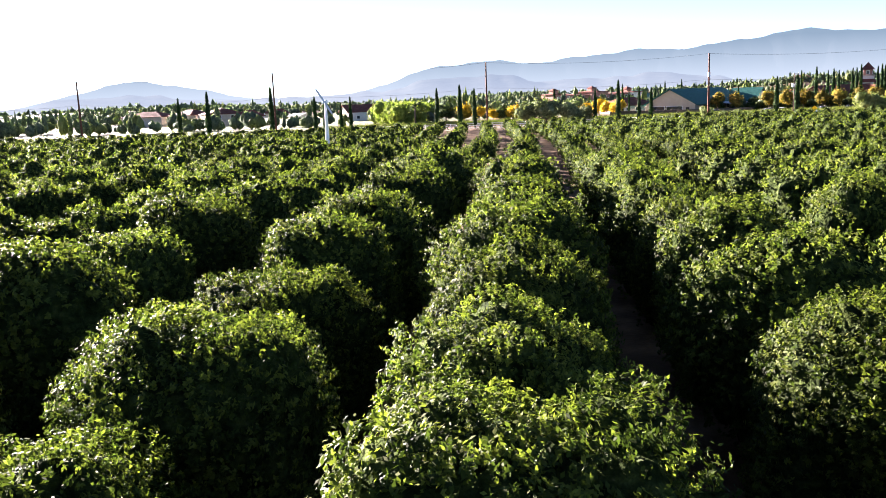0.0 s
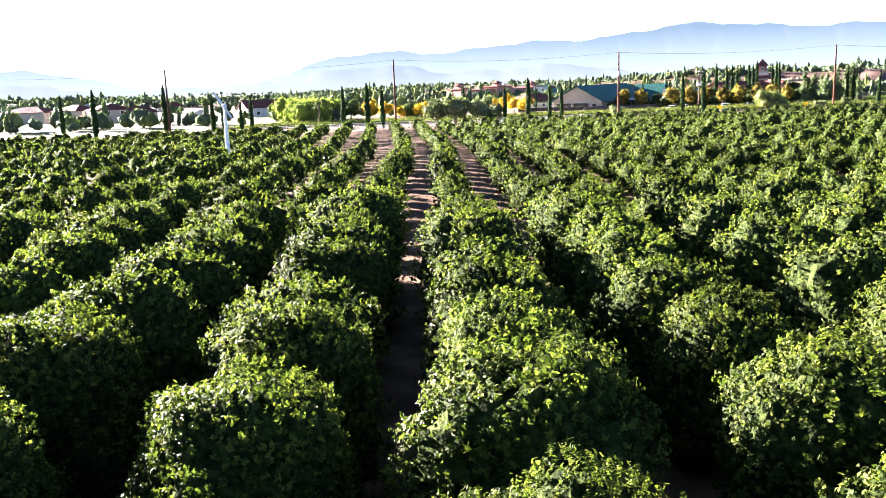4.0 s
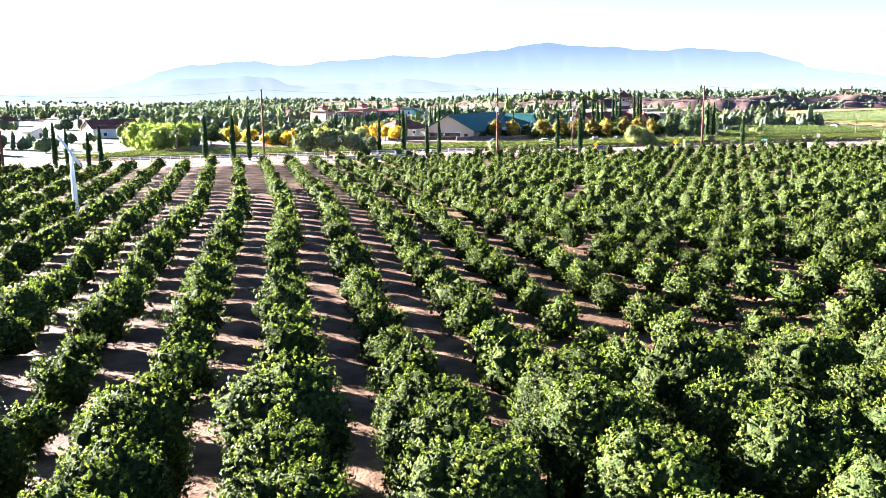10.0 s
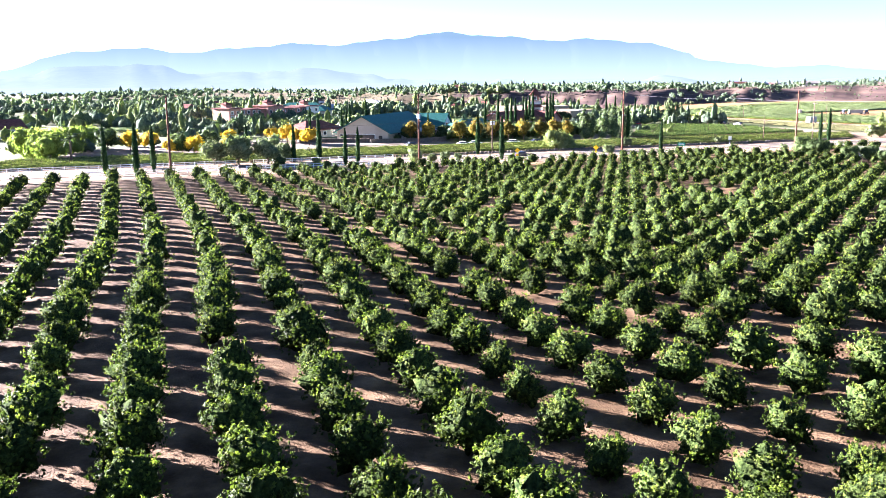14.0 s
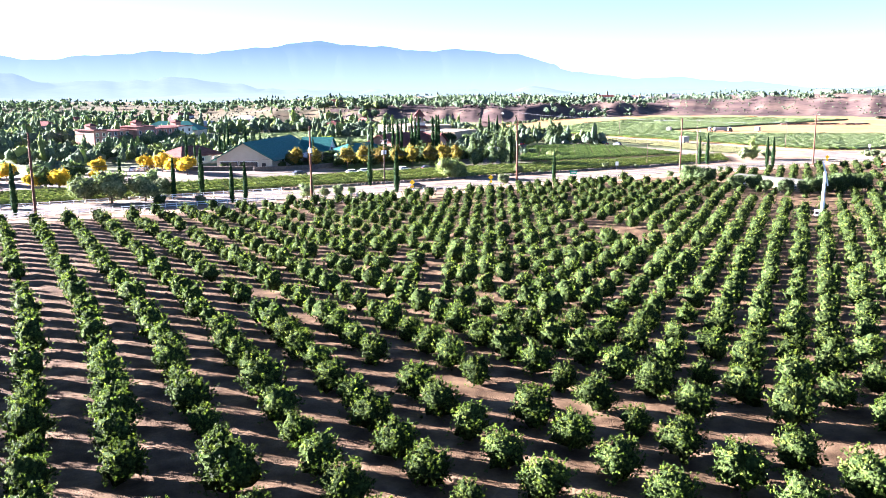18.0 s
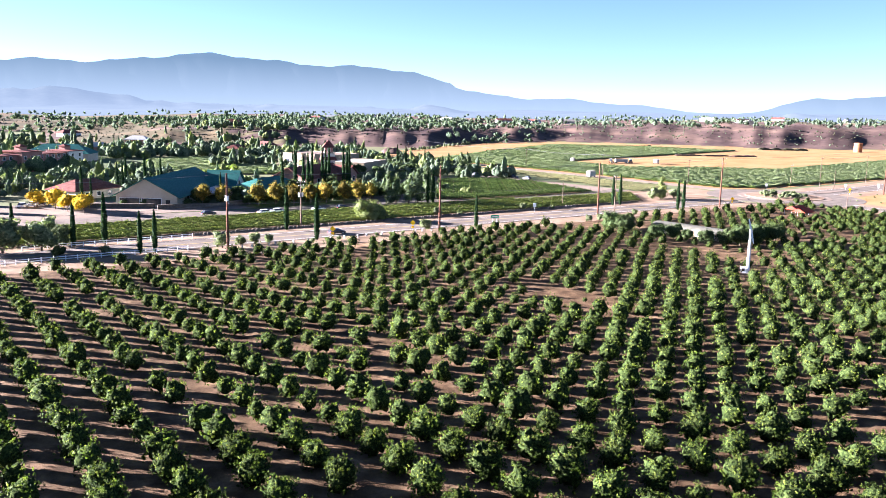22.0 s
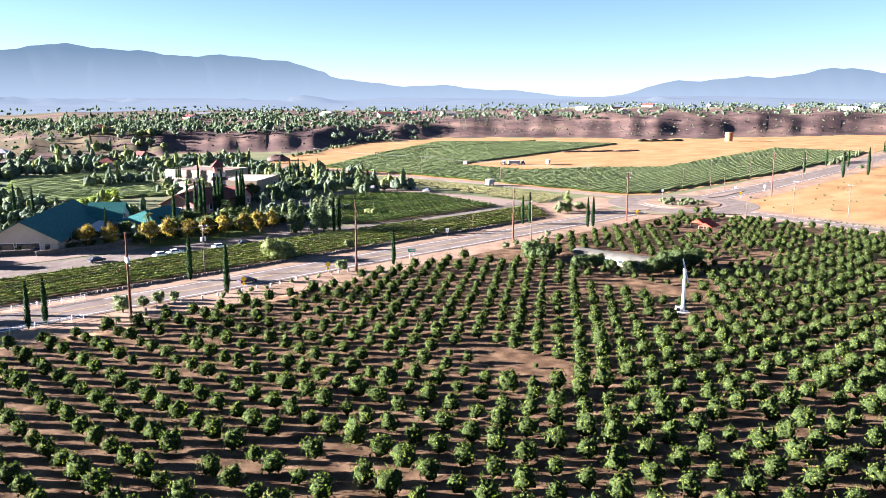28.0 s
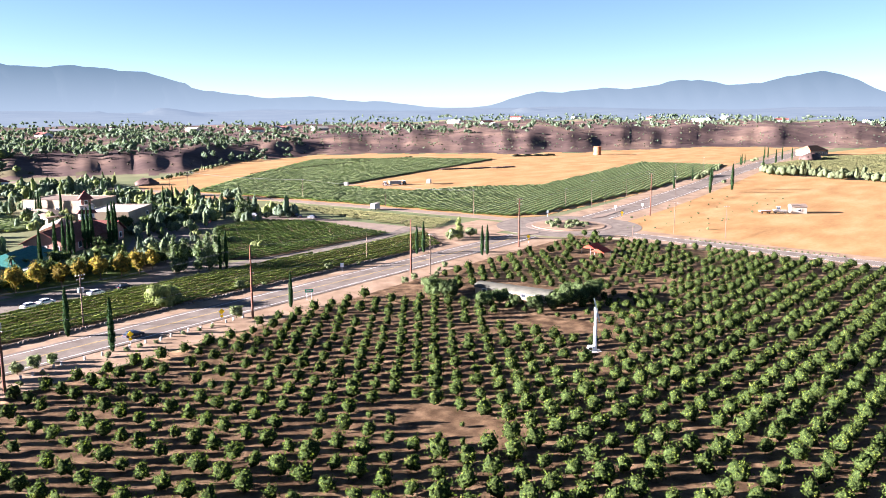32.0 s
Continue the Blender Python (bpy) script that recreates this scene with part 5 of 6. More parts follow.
def block(name, x, y, turn, w, d, h, wall, label, category, windows=(), roof="metal_roof", parapet=0.6, z=0.0):
    """A flat-roofed building with a parapet."""
    t = thing(name, (x, y, z), label, category, "", turn)
    part("wall", Shape().box(-w / 2, -d / 2, 0, w / 2, d / 2, h), M[wall], t)
    r = Shape().box(-w / 2 + 0.3, -d / 2 + 0.3, h, w / 2 - 0.3, d / 2 - 0.3, h + 0.25)
    part("roof", r, M[roof], t)
    p = Shape()
    for a in ((-w / 2, -d / 2, w / 2, -d / 2 + 0.3), (-w / 2, d / 2 - 0.3, w / 2, d / 2), (-w / 2, -d / 2 + 0.3, -w / 2 + 0.3, d / 2 - 0.3), (w / 2 - 0.3, -d / 2 + 0.3, w / 2, d / 2 - 0.3)):
        p.box(a[0], a[1], h, a[2], a[3], h + parapet)
    part("parapet", p, M[wall], t)
    for side, u, zz, ww, hh in windows:
        m = {"f": pose(u, -d / 2 - 0.02, zz), "b": pose(u, d / 2 + 0.02, zz, 0, 0, 180), "l": pose(-w / 2 - 0.02, u, zz, 0, 0, -90), "r": pose(w / 2 + 0.02, u, zz, 0, 0, 90)}[side]
        rect_window(t, m, ww, hh)
    return t


# The barn-like hall with the teal roof.
BARN_TURN = -37
# The two wide front windows are added, standing in for a dark porch opening.
gable_house("barn", 85.5, 352.5, BARN_TURN, 20, 50, 3.6, 5.4, "cream_wall", "teal_roof", "cream barn-like hall with a broad teal shingle roof", "barn", windows=[("r", -14, 1, 2.4, 1.6), ("r", -7, 1, 2.4, 1.6), ("r", 0, 1, 2.4, 1.6), ("r", 7, 1, 2.4, 1.6), ("f", -5.6, 0.3, 6.4, 2.3), ("f", 1.6, 0.3, 6.4, 2.3)], over=1.4, door=(7, 1.4, 2.2))
lean = thing("lean_to", (85.5, 352.5, 0), "open lean-to with a pale metal roof along the hall", "lean-to", "", BARN_TURN)
part("roof", Shape().add([(11.6, -6, 3.3), (17.5, -6, 2.5), (17.5, 22, 2.5), (11.6, 22, 3.3), (11.6, -6, 3.5), (17.5, -6, 2.7), (17.5, 22, 2.7), (11.6, 22, 3.5)], [(3, 2, 1, 0), (4, 5, 6, 7), (0, 1, 5, 4), (1, 2, 6, 5), (2, 3, 7, 6), (3, 0, 4, 7)]), M["metal_roof"], lean)
for k in range(8):
    part("post", Shape().box(17.0, -5.8 + 3.9 * k, 0, 17.25, -5.55 + 3.9 * k, 2.56), M["dark"], lean)
for k, (x, y, turn, length) in enumerate(((60, 333, -28, 26), (82, 322, -8, 22), (97, 324, 20, 14))):
    w = thing("garden_wall", (x, y, 0), "low dark stone garden wall before the hall", "garden wall", "garden walls", turn)
    part("wall", Shape().box(-length / 2, -0.3, -0.1, length / 2, 0.3, 1.3), M["stone"], w)
    part("coping", Shape().box(-length / 2 - 0.05, -0.4, 1.3, length / 2 + 0.05, 0.4, 1.45), M["stone"], w)
gable_house("barn_wing", 108.5, 362, BARN_TURN + 90, 14, 11, 3.8, 4.6, "white_wall", "teal_roof", "gabled wing of the hall with a teal roof and white gable", "barn", windows=[("f", 0, 3.2, 2.6, 1.6), ("f", 0, 0.8, 5, 2)], over=0.9)
gable_house("house", 60, 369, -60, 13, 20, 3.2, 3.0, "cream_wall", "red_roof", "low house with a brick-red roof beside the hall", "house", windows=[("r", -5, 1, 1.6, 1.3), ("r", 0, 1, 1.6, 1.3), ("r", 5, 1, 1.6, 1.3), ("f", 2, 1, 1.6, 1.3)], over=0.8, hip=0.5)


def hotel():
    t = thing("hotel", (60, 493, 0), "three-storey pink and white hotel with red-tiled towers", "hotel", "", 34, 0.84)
    rects = [(-36, -7, 36, 7, 9.2, "pink_wall"), (-38, -9, -29, 6, 10.2, "pink_wall"), (-8, -10, 6, 7, 11.0, "pink_wall"), (27, -9, 38, 8, 10.0, "white_wall")]
    for k, (x0, y0, x1, y1, h, w) in enumerate(rects):
        part("wall", Shape().box(x0, y0, 0, x1, y1, h), M[w], t)
        r = Shape().box(x0 - 0.8, y0 - 0.8, h, x1 + 0.8, y1 + 0.8, h + 0.35)
        r.add([(x0 - 0.8, y0 - 0.8, h + 0.35), (x1 + 0.8, y0 - 0.8, h + 0.35), (x1 + 0.8, y1 + 0.8, h + 0.35), (x0 - 0.8, y1 + 0.8, h + 0.35), (x0 + 4, (y0 + y1) / 2, h + 1.0), (x1 - 4, (y0 + y1) / 2, h + 1.0)],
              [(0, 1, 5, 4), (1, 2, 5), (2, 3, 4, 5), (3, 0, 4)])
        part("roof", r, M["red_roof"], t)
        n = max(2, int((x1 - x0) / 4.2))
        for fl in range(3):
            for c in range(n):
                u = x0 + (c + 0.5) * (x1 - x0) / n
                if k == 0 and any(a[0] - 1 < u < a[2] + 1 for a in rects[1:]):
                    continue
                rect_window(t, pose(u, y0 - 0.02, 0.9 + 3.0 * fl), 1.7, 1.8)
    for x, y, h in ((-1, -2, 11.4), (33, 0, 10.4), (-34, -2, 10.6)):
        part("tower", Shape().box(x - 2.2, y - 2.2, h, x + 2.2, y + 2.2, h + 2.2), M["pink_wall"], t)
        part("tower_roof", Shape().add([(x - 3, y - 3, h + 2.2), (x + 3, y - 3, h + 2.2), (x + 3, y + 3, h + 2.2), (x - 3, y + 3, h + 2.2), (x, y, h + 3.7)], [(3, 2, 1, 0), (0, 1, 4), (1, 2, 4), (2, 3, 4), (3, 0, 4)]), M["red_roof"], t)


hotel()

# The winery: red hipped roofs, a square tower, teal lower roofs and two flat-roofed warehouses.
WINERY_TURN = -57
gable_house("winery_hall", 154, 379.5, WINERY_TURN, 15, 36, 4.2, 3.9, "pink_wall", "red_roof", "winery hall with a brick-red tiled gable roof", "winery", windows=[("f", u, 1.2, 2.0, 2.0) for u in (-4.5, 0, 4.5)] + [("r", u, 1.2, 2.2, 2.2) for u in (-14, -7, 0, 7, 14)], over=1.2)
gable_house("winery_wing", 121.4, 351.6, WINERY_TURN, 15, 26, 3.0, 3.2, "cream_wall", "teal_roof", "low winery wing with a dark teal roof", "winery", windows=[("r", u, 0.9, 2.4, 1.6) for u in (-9, -3, 3, 9)], over=1.0, hip=0.4)
gable_house("winery_wing", 161, 398, -35, 13, 16, 4.6, 2.6, "cream_wall", "sand", "winery wing with a shallow tan roof behind the hall", "winery", windows=[("f", -3, 1.0, 1.8, 1.8), ("f", 3, 1.0, 1.8, 1.8)], over=0.8)
gable_house("winery_wing", 169, 384, 33, 11, 14, 4.2, 3.4, "pink_wall", "red_roof", "short winery wing with a red tiled gable", "winery", windows=[("f", -2.6, 1.0, 1.8, 2.0), ("f", 2.6, 1.0, 1.8, 2.0)], over=1.0)
canopy = thing("canopy", (116.5, 337.5, 0), "flat white-edged canopy along the winery front", "canopy", "", WINERY_TURN + 90)
part("roof", Shape().box(-9, -1.4, 2.55, 9, 1.4, 2.85), M["white_wall"], canopy)
for k in range(6):
    part("post", Shape().box(-8.6 + 3.4 * k, -1.2, 0, -8.35 + 3.4 * k, -0.95, 2.56), M["dark"], canopy)


def winery_tower():
    t = thing("tower", (174.2, 401.5, 0), "square pink winery tower with a tiered red tile roof", "tower", "", -24, 1.04)
    part("wall", Shape().box(-2.6, -2.6, 0, 2.6, 2.6, 11.2), M["white_wall"], t)
    part("skirt_roof", Shape().add([(-3.8, -3.8, 8.6), (3.8, -3.8, 8.6), (3.8, 3.8, 8.6), (-3.8, 3.8, 8.6), (-2.6, -2.6, 10), (2.6, -2.6, 10), (2.6, 2.6, 10), (-2.6, 2.6, 10)], [(3, 2, 1, 0), (0, 1, 5, 4), (1, 2, 6, 5), (2, 3, 7, 6), (3, 0, 4, 7)]), M["red_roof"], t)
    part("cornice", Shape().box(-2.9, -2.9, 11.2, 2.9, 2.9, 11.7), M["cream_wall"], t)
    part("belfry", Shape().box(-1.8, -1.8, 11.7, 1.8, 1.8, 14.0), M["pink_wall"], t)
    for a in range(4):
        rect_window(t, pose(0, 0, 0, 0, 0, 90 * a) @ pose(0, -1.82, 12.1), 1.2, 1.4)
        rect_window(t, pose(0, 0, 0, 0, 0, 90 * a) @ pose(0, -2.62, 6.0), 1.2, 1.6)
    part("roof", Shape().add([(-2.9, -2.9, 14), (2.9, -2.9, 14), (2.9, 2.9, 14), (-2.9, 2.9, 14), (0, 0, 17.3)], [(3, 2, 1, 0), (0, 1, 4), (1, 2, 4), (2, 3, 4), (3, 0, 4)]), M["red_roof"], t)


winery_tower()
block("warehouse", 207, 471, -65, 34, 24, 7.0, "tan_wall", "tan flat-roofed winery warehouse", "warehouse", [("f", u, 1, 3, 3) for u in (-14, 2, 15)], roof="sand")
block("warehouse", 202, 423, 37, 30, 20, 6.0, "tan_wall", "long white-roofed winery warehouse", "warehouse", [("f", 8, 2.5, 3, 1.6), ("r", -4, 2.5, 3, 1.6)], roof="concrete")
gable_house("pavilion", 188, 455, -18, 9, 34, 3.0, 0.8, "tan_wall", "sand", "long tan pavilion with a shallow roof", "pavilion", windows=[("l", u, 0.8, 2.5, 1.6) for u in (-12, -6, 0, 6, 12)])
gable_house("house", -60, 411, -62, 13, 20, 4.2, 3.2, "white_wall", "red_roof", "white house with a terracotta roof", "house", windows=[("f", -3, 1.0, 1.5, 1.5), ("f", 3, 1.0, 1.5, 1.5), ("r", -5, 1, 1.6, 1.4), ("r", 4, 1, 1.6, 1.4)])
gable_house("shed", -50, 392, 20, 6, 9, 2.6, 1.0, "white_wall", "metal_roof", "small white outbuilding with a pale roof", "shed", door=(0, 1.2, 2.0))
gable_house("shed", -94, 424, 40, 7, 12, 3.0, 1.2, "white_wall", "metal_roof", "small white outbuilding with a pale roof", "shed", door=(0, 1.2, 2.0))
for k, (x, y, w, d, h) in enumerate(((-130, 410, 16, 22, 5.6), (-152, 430, 14, 18, 5.4), (-180, 446, 18, 24, 5.0), (-112, 396, 10, 14, 4.2))):
    gable_house("house", x, y, 30 + 25 * k, w, d, h, 2.6, "cream_wall", "red_roof", "two-storey cream house with a tiled roof", "house", "valley houses", [("f", u, zz, 1.5, 1.5) for u in (-3, 3) for zz in (1, 3.6)], hip=0.5)
gable_house("house", 92, 560, 60, 18, 34, 4.5, 4.5, "cream_wall", "teal_roof", "large house with a green roof among trees", "house", "", [("r", u, 1, 1.8, 1.8) for u in (-10, 0, 10)], hip=0.5)
HOUSES = [(-60, 640), (30, 690), (130, 640), (210, 600), (250, 640), (180, 720), (-150, 600), (60, 790), (-240, 700), (300, 830), (160, 860)]
for k, (x, y) in enumerate(HOUSES):
    gable_house("house", x, y, (k * 47) % 180, 11, 17, 3.4, 2.6, ("cream_wall", "white_wall", "pink_wall")[k % 3], ("red_roof", "red_roof", "metal_roof")[k % 3], "distant house among the valley trees", "house", "valley houses", [("f", -2, 1, 1.6, 1.4), ("r", -3, 1, 1.6, 1.4), ("r", 3, 1, 1.6, 1.4), ("l", 0, 1, 1.6, 1.4)], z=float(land_height(x, y)) - 0.1, hip=0.4)
for k in range(22):
    a = radians(28 + 2.7 * k + 2 * math.sin(k * 5.1))
    d = 1200 + 240 * abs(math.sin(k * 2.3)) + (320 if k > 11 else 0)
    x, y = -10 + d * math.sin(a), 80 + d * math.cos(a)
    gable_house("house", x, y, (k * 61) % 180, 13, 22, 3.8, 2.6, ("white_wall", "cream_wall")[k % 2], ("red_roof", "metal_roof", "red_roof", "cream_wall")[k % 4], "far house on top of the mesa", "house", "mesa houses", [("f", -3, 1, 2, 1.6), ("l", 0, 1, 2.4, 1.6), ("r", 0, 1, 2.4, 1.6)], z=float(land_height(x, y)) - 0.4)
gable_house("estate_house", 893, 288, 70, 16, 30, 5, 4.5, "tan_wall", "rust", "large red-roofed estate building at the end of the road", "house", "", [("l", u, 1, 2.5, 2) for u in (-14, -7, 0, 7, 14)], hip=0.5)


# The long low shed in the orchard, with its pale rounded roof.
def long_shed():
    t = thing("packing_shed", (181, 202.5, 0), "long low orchard shed with a pale rounded metal roof", "shed", "", 4)
    part("wall", Shape().box(-2.6, -11, 0, 2.6, 11, 2.0), M["tan_wall"], t)
    r = Shape()
    pr = [(-3.0 * math.cos(math.pi * k / 8), 1.95 + 1.15 * math.sin(math.pi * k / 8)) for k in range(9)]
    r.add([(a, -11.4, b) for a, b in pr] + [(a, 11.4, b) for a, b in pr], [(i, i + 1, 10 + i, 9 + i) for i in range(8)] + [tuple(range(8, -1, -1)), tuple(range(9, 18))])
    part("roof", r, M["shed_roof"], t)
    for k in range(5):
        rect_window(t, pose(-2.62, -8 + 4 * k, 0.8, 0, 0, -90), 1.4, 0.9)
    part("door", Shape().box(-0.9, -11.06, 0, 0.9, -10.98, 1.9), M["dark"], t)


long_shed()
tarp = thing("tarp_shelter", (253, 213.5, 0), "low shelters covered in orange-red tarpaulin", "shelter")
for x, y, w in ((-3.5, -3.5, 6), (2.5, 2.5, 7)):
    part("cover", Shape().add([(x - w / 2, y - 2.6, 2.0), (x + w / 2, y - 2.6, 2.0), (x + w / 2, y + 2.6, 2.0), (x - w / 2, y + 2.6, 2.0), (x - w / 2, y, 3.3), (x + w / 2, y, 3.3)], [(0, 1, 5, 4), (2, 3, 4, 5), (0, 4, 3), (1, 2, 5), (3, 2, 1, 0)]), M["orange_tarp"], tarp)
    for a in (-1, 1):
        for b in (-1, 1):
            part("post", Shape().tube([(x + a * (w / 2 - 0.1), y + b * 2.45, 0), (x + a * (w / 2 - 0.1), y + b * 2.45, 2.02)], [0.06, 0.06], 6), M["galvanised"], tarp)



def mound(name, x, y, rx, ry, h, turn, material, label, category, seed):
    """A lumpy heap of earth or brush lying on the ground."""
    g, f = rough_ball(seed, 22, 9, 0.12, 3.0, 1.0, 0.07)
    v = g * (rx, ry, h)
    v[:, 2] = np.maximum(v[:, 2], -0.15)
    me = quads_mesh(name, np.zeros((0, 4, 3)), [M[material]], None, extra=(v, f))
    ob = new(name, me)
    ob.matrix_world = pose(x, y, float(land_height(x, y)), 0, 0, turn)
    tagged(ob, label, category, "field heaps")


mound("brush_mound", 818, 273, 24, 9, 6.5, 8, "scrub", "dark grey-brown mound of earth beside the far road", "dirt mound", 2)
mound("dirt_mound", 316, 568, 8, 7, 3.6, 0, "scrub", "bare brown mound of earth at the field edge", "dirt mound", 1)
for k in range(6):
    mound("brush_windrow", 531 + 9.5 * k, 480 - 6 * k + 3 * (k % 2), 6.5, 1.6, 1.1, -32, "scrub", "long low heap of dark brush on the dry field", "brush heap", 10 + k)
for k in range(4):
    mound("brush_windrow", 707 + 10 * k, 522 - 6 * k, 7, 2.2, 1.8, -30, "scrub_leaf", "long low heap of dark brush on the dry field", "brush heap", 20 + k)

tank = thing("water_tank", (775, 468, float(land_height(775, 468))), "tall round rust-brown water tank", "water tank")
part("shell", Shape().tube([(0, 0, -0.3), (0, 0, 8.2)], [3.8, 3.8], 24), M["rust"], tank)
part("lid", Shape().tube([(0, 0, 8.2), (0, 0, 8.5), (0, 0, 9.0)], [3.95, 3.95, 0.4], 24), M["rust"], tank)

# ---------------------------------------------------------------- wind machines


def wind_machine(x, y, turn, tilt):
    t = thing("wind_machine", (x, y, 0), "white orchard wind machine: tall tapered mast with a two-blade fan", "wind machine", "wind machines", turn)
    part("mast", Shape().tube([(0, 0, 0), (0, 0, 4.5), (0, 0, 9.0)], [0.42, 0.33, 0.22], 12), M["white"], t)
    part("base_plate", Shape().box(-1.3, -1.3, -0.05, 1.3, 1.3, 0.12), M["concrete"], t)
    eng = part("engine_box", Shape().box(-1.55, -0.55, 0.1, -0.42, 0.55, 1.25, 0.05), M["white"], t)
    part("vent", Shape().box(-1.35, -0.58, 0.4, -0.65, -0.55, 1.0), M["dark"], eng)
    head = part("gearbox", Shape().box(-0.3, -0.55, 8.9, 0.3, 0.5, 9.5, 0.06), M["galvanised"], t)
    part("hub", Shape().tube([(0, -0.55, 9.2), (0, -0.85, 9.2)], [0.16, 0.12], 8), M["galvanised"], head)
    for sg in (1, -1):
        b = Shape()
        prof = [(0.1, 0.12), (0.6, 0.2), (1.8, 0.19), (2.7, 0.12)]
        d = Vector((math.sin(radians(tilt)), 0, math.cos(radians(tilt)))) * sg
        side = Vector((math.cos(radians(tilt)), 0.35, -math.sin(radians(tilt)))).normalized()
        o = Vector((0, -0.78, 9.2))
        vs = []
        for r, w in prof:
            for a, th in ((-w, 0), (0, 0.05), (w, 0), (0, -0.05)):
                vs.append(tuple(o + d * r + side * a + Vector((0, th, 0))))
        fs = [(4 * i + k, 4 * i + (k + 1) % 4, 4 * i + 4 + (k + 1) % 4, 4 * i + 4 + k) for i in range(3) for k in range(4)] + [(3, 2, 1, 0), (12, 13, 14, 15)]
        b.add(vs, fs)
        part("blade", b, M["galvanised"], t)


wind_machine(147.5, 162, -50, -14)
wind_machine(-29.5, 157, -5, -32)

# ---------------------------------------------------------------- poles, wires and signs


def utility_pole(x, y, h, arms, label, wood="wood_pole", turn=0.0, can=False, radius=0.25, lean=0.0):
    t = thing("utility_pole", (x, y, 0), label, "utility pole", "utility poles", turn)
    part("pole", Shape().tube([(0, 0, -0.3), (lean * 0.5, 0, h / 2), (lean, 0, h)], [radius * 1.25, radius, radius * 0.72], 9), M[wood], t)
    for z, w in arms:
        arm = part("crossarm", Shape().box(lean - w / 2, -0.26, z - 0.07, lean + w / 2, -0.14, z + 0.07), M[wood], t)
        for k in range(4):
            u = lean - w / 2 + 0.12 + k * (w - 0.24) / 3
            part("insulator", Shape().tube([(u, -0.2, z + 0.07), (u, -0.2, z + 0.2), (u, -0.2, z + 0.32)], [0.05, 0.09, 0.04], 6), M["galvanised"], arm)
    if can:
        part("transformer", Shape().tube([(0.45, 0, h * 0.66), (0.45, 0, h * 0.66 + 1.1)], [0.3, 0.3], 10), M["galvanised"], t)
        part("transformer", Shape().tube([(-0.45, 0, h * 0.66), (-0.45, 0, h * 0.66 + 1.1)], [0.3, 0.3], 10), M["galvanised"], t)
    return t


LINE = [(-183, 233, 18), (-114, 234.5, 17.4), (-59, 236, 17.6), (0, 240.5, 18.4), (60.5, 238.2, 18.3), (123, 242.3, 18.4), (184.6, 241.6, 17.8), (250.5, 243.4, 18), (360.5, 238.3, 20)]
for k, (x, y, h) in enumerate(LINE):
    arms = [(h - 0.4, 2.4), (h - 2.2, 2.0)] if k > 6 else [(h * 0.62, 1.6)] if k in (4, 5) else []
    utility_pole(x, y, h, arms, "tall dark wooden utility pole beside the road", can=(k in (4,)), turn=90, lean=0.0)
utility_pole(94.5, 269.6, 12.6, [(12.3, 2.4), (11.4, 1.8)], "pale wooden pole with a crossarm and transformers at the vineyard edge", "grey_pole", 0, True, 0.16)
utility_pole(182.2, 232.4, 14.5, [(14.1, 2.0)], "pale wooden pole beside the orchard edge", "grey_pole", 90, False, 0.15)
for x, y, h in ((362.4, 284, 10), (370, 273.4, 14), (366.8, 264.5, 9), (481.7, 251, 14), (503.8, 281.5, 14), (420, 277, 14), (315.2, 209.3, 12.5), (314.4, 188.2, 12.7), (281, 212.2, 7), (314.6, 422, 11), (317.2, 364.3, 11), (314.5, 307.2, 12), (198.7, 272, 9), (302.3, 507.5, 12), (286, 502.6, 12), (430, 253, 13), (560, 262, 13), (592, 294, 13)):
    utility_pole(x, y, h, [(h - 0.3, 2.2)] if h > 9.5 else [], "slim weathered pole beside the farm roads", "grey_pole", 90 if y < 260 else 0, False, 0.12)


def wires(a, b, count=3, gap=0.75, sag=0.9, radius=0.03, along_x=False):
    for k in range(count):
        o = (k - (count - 1) / 2) * gap
        pts = []
        for i in range(11):
            t = i / 10
            pts.append((a[0] + (b[0] - a[0]) * t + (o if not along_x else 0), a[1] + (b[1] - a[1]) * t + (o if along_x else 0), a[2] + (b[2] - a[2]) * t - sag * 4 * t * (1 - t)))
        tagged(part("power_line", Shape().tube(pts, [radius] * 11, 4), M["wire"]), "thin sagging power line strung between poles", "power line", "power lines")


for p, q in zip(LINE, LINE[1:]):
    wires((p[0], p[1], p[2] - 0.1), (q[0], q[1], q[2] - 0.1), 2, 0.7, 1.1, 0.022, True)
    wires((p[0], p[1], p[2] * 0.62), (q[0], q[1], q[2] * 0.62), 1, 0.7, 0.9, 0.03, True)
wires((314.6, 422, 11), (317.2, 364.3, 11), 2, 1.2, 0.9)
wires((317.2, 364.3, 11), (314.5, 307.2, 12), 2, 1.2, 0.9)
wires((302.3, 507.5, 12), (314.6, 422, 11), 2, 1.2, 1.2)
wires((370, 273.4, 14), (420, 277, 14), 2, 1.2, 0.9, 0.03, True)
wires((420, 277, 14), (503.8, 281.5, 14), 2, 1.2, 1.2, 0.03, True)


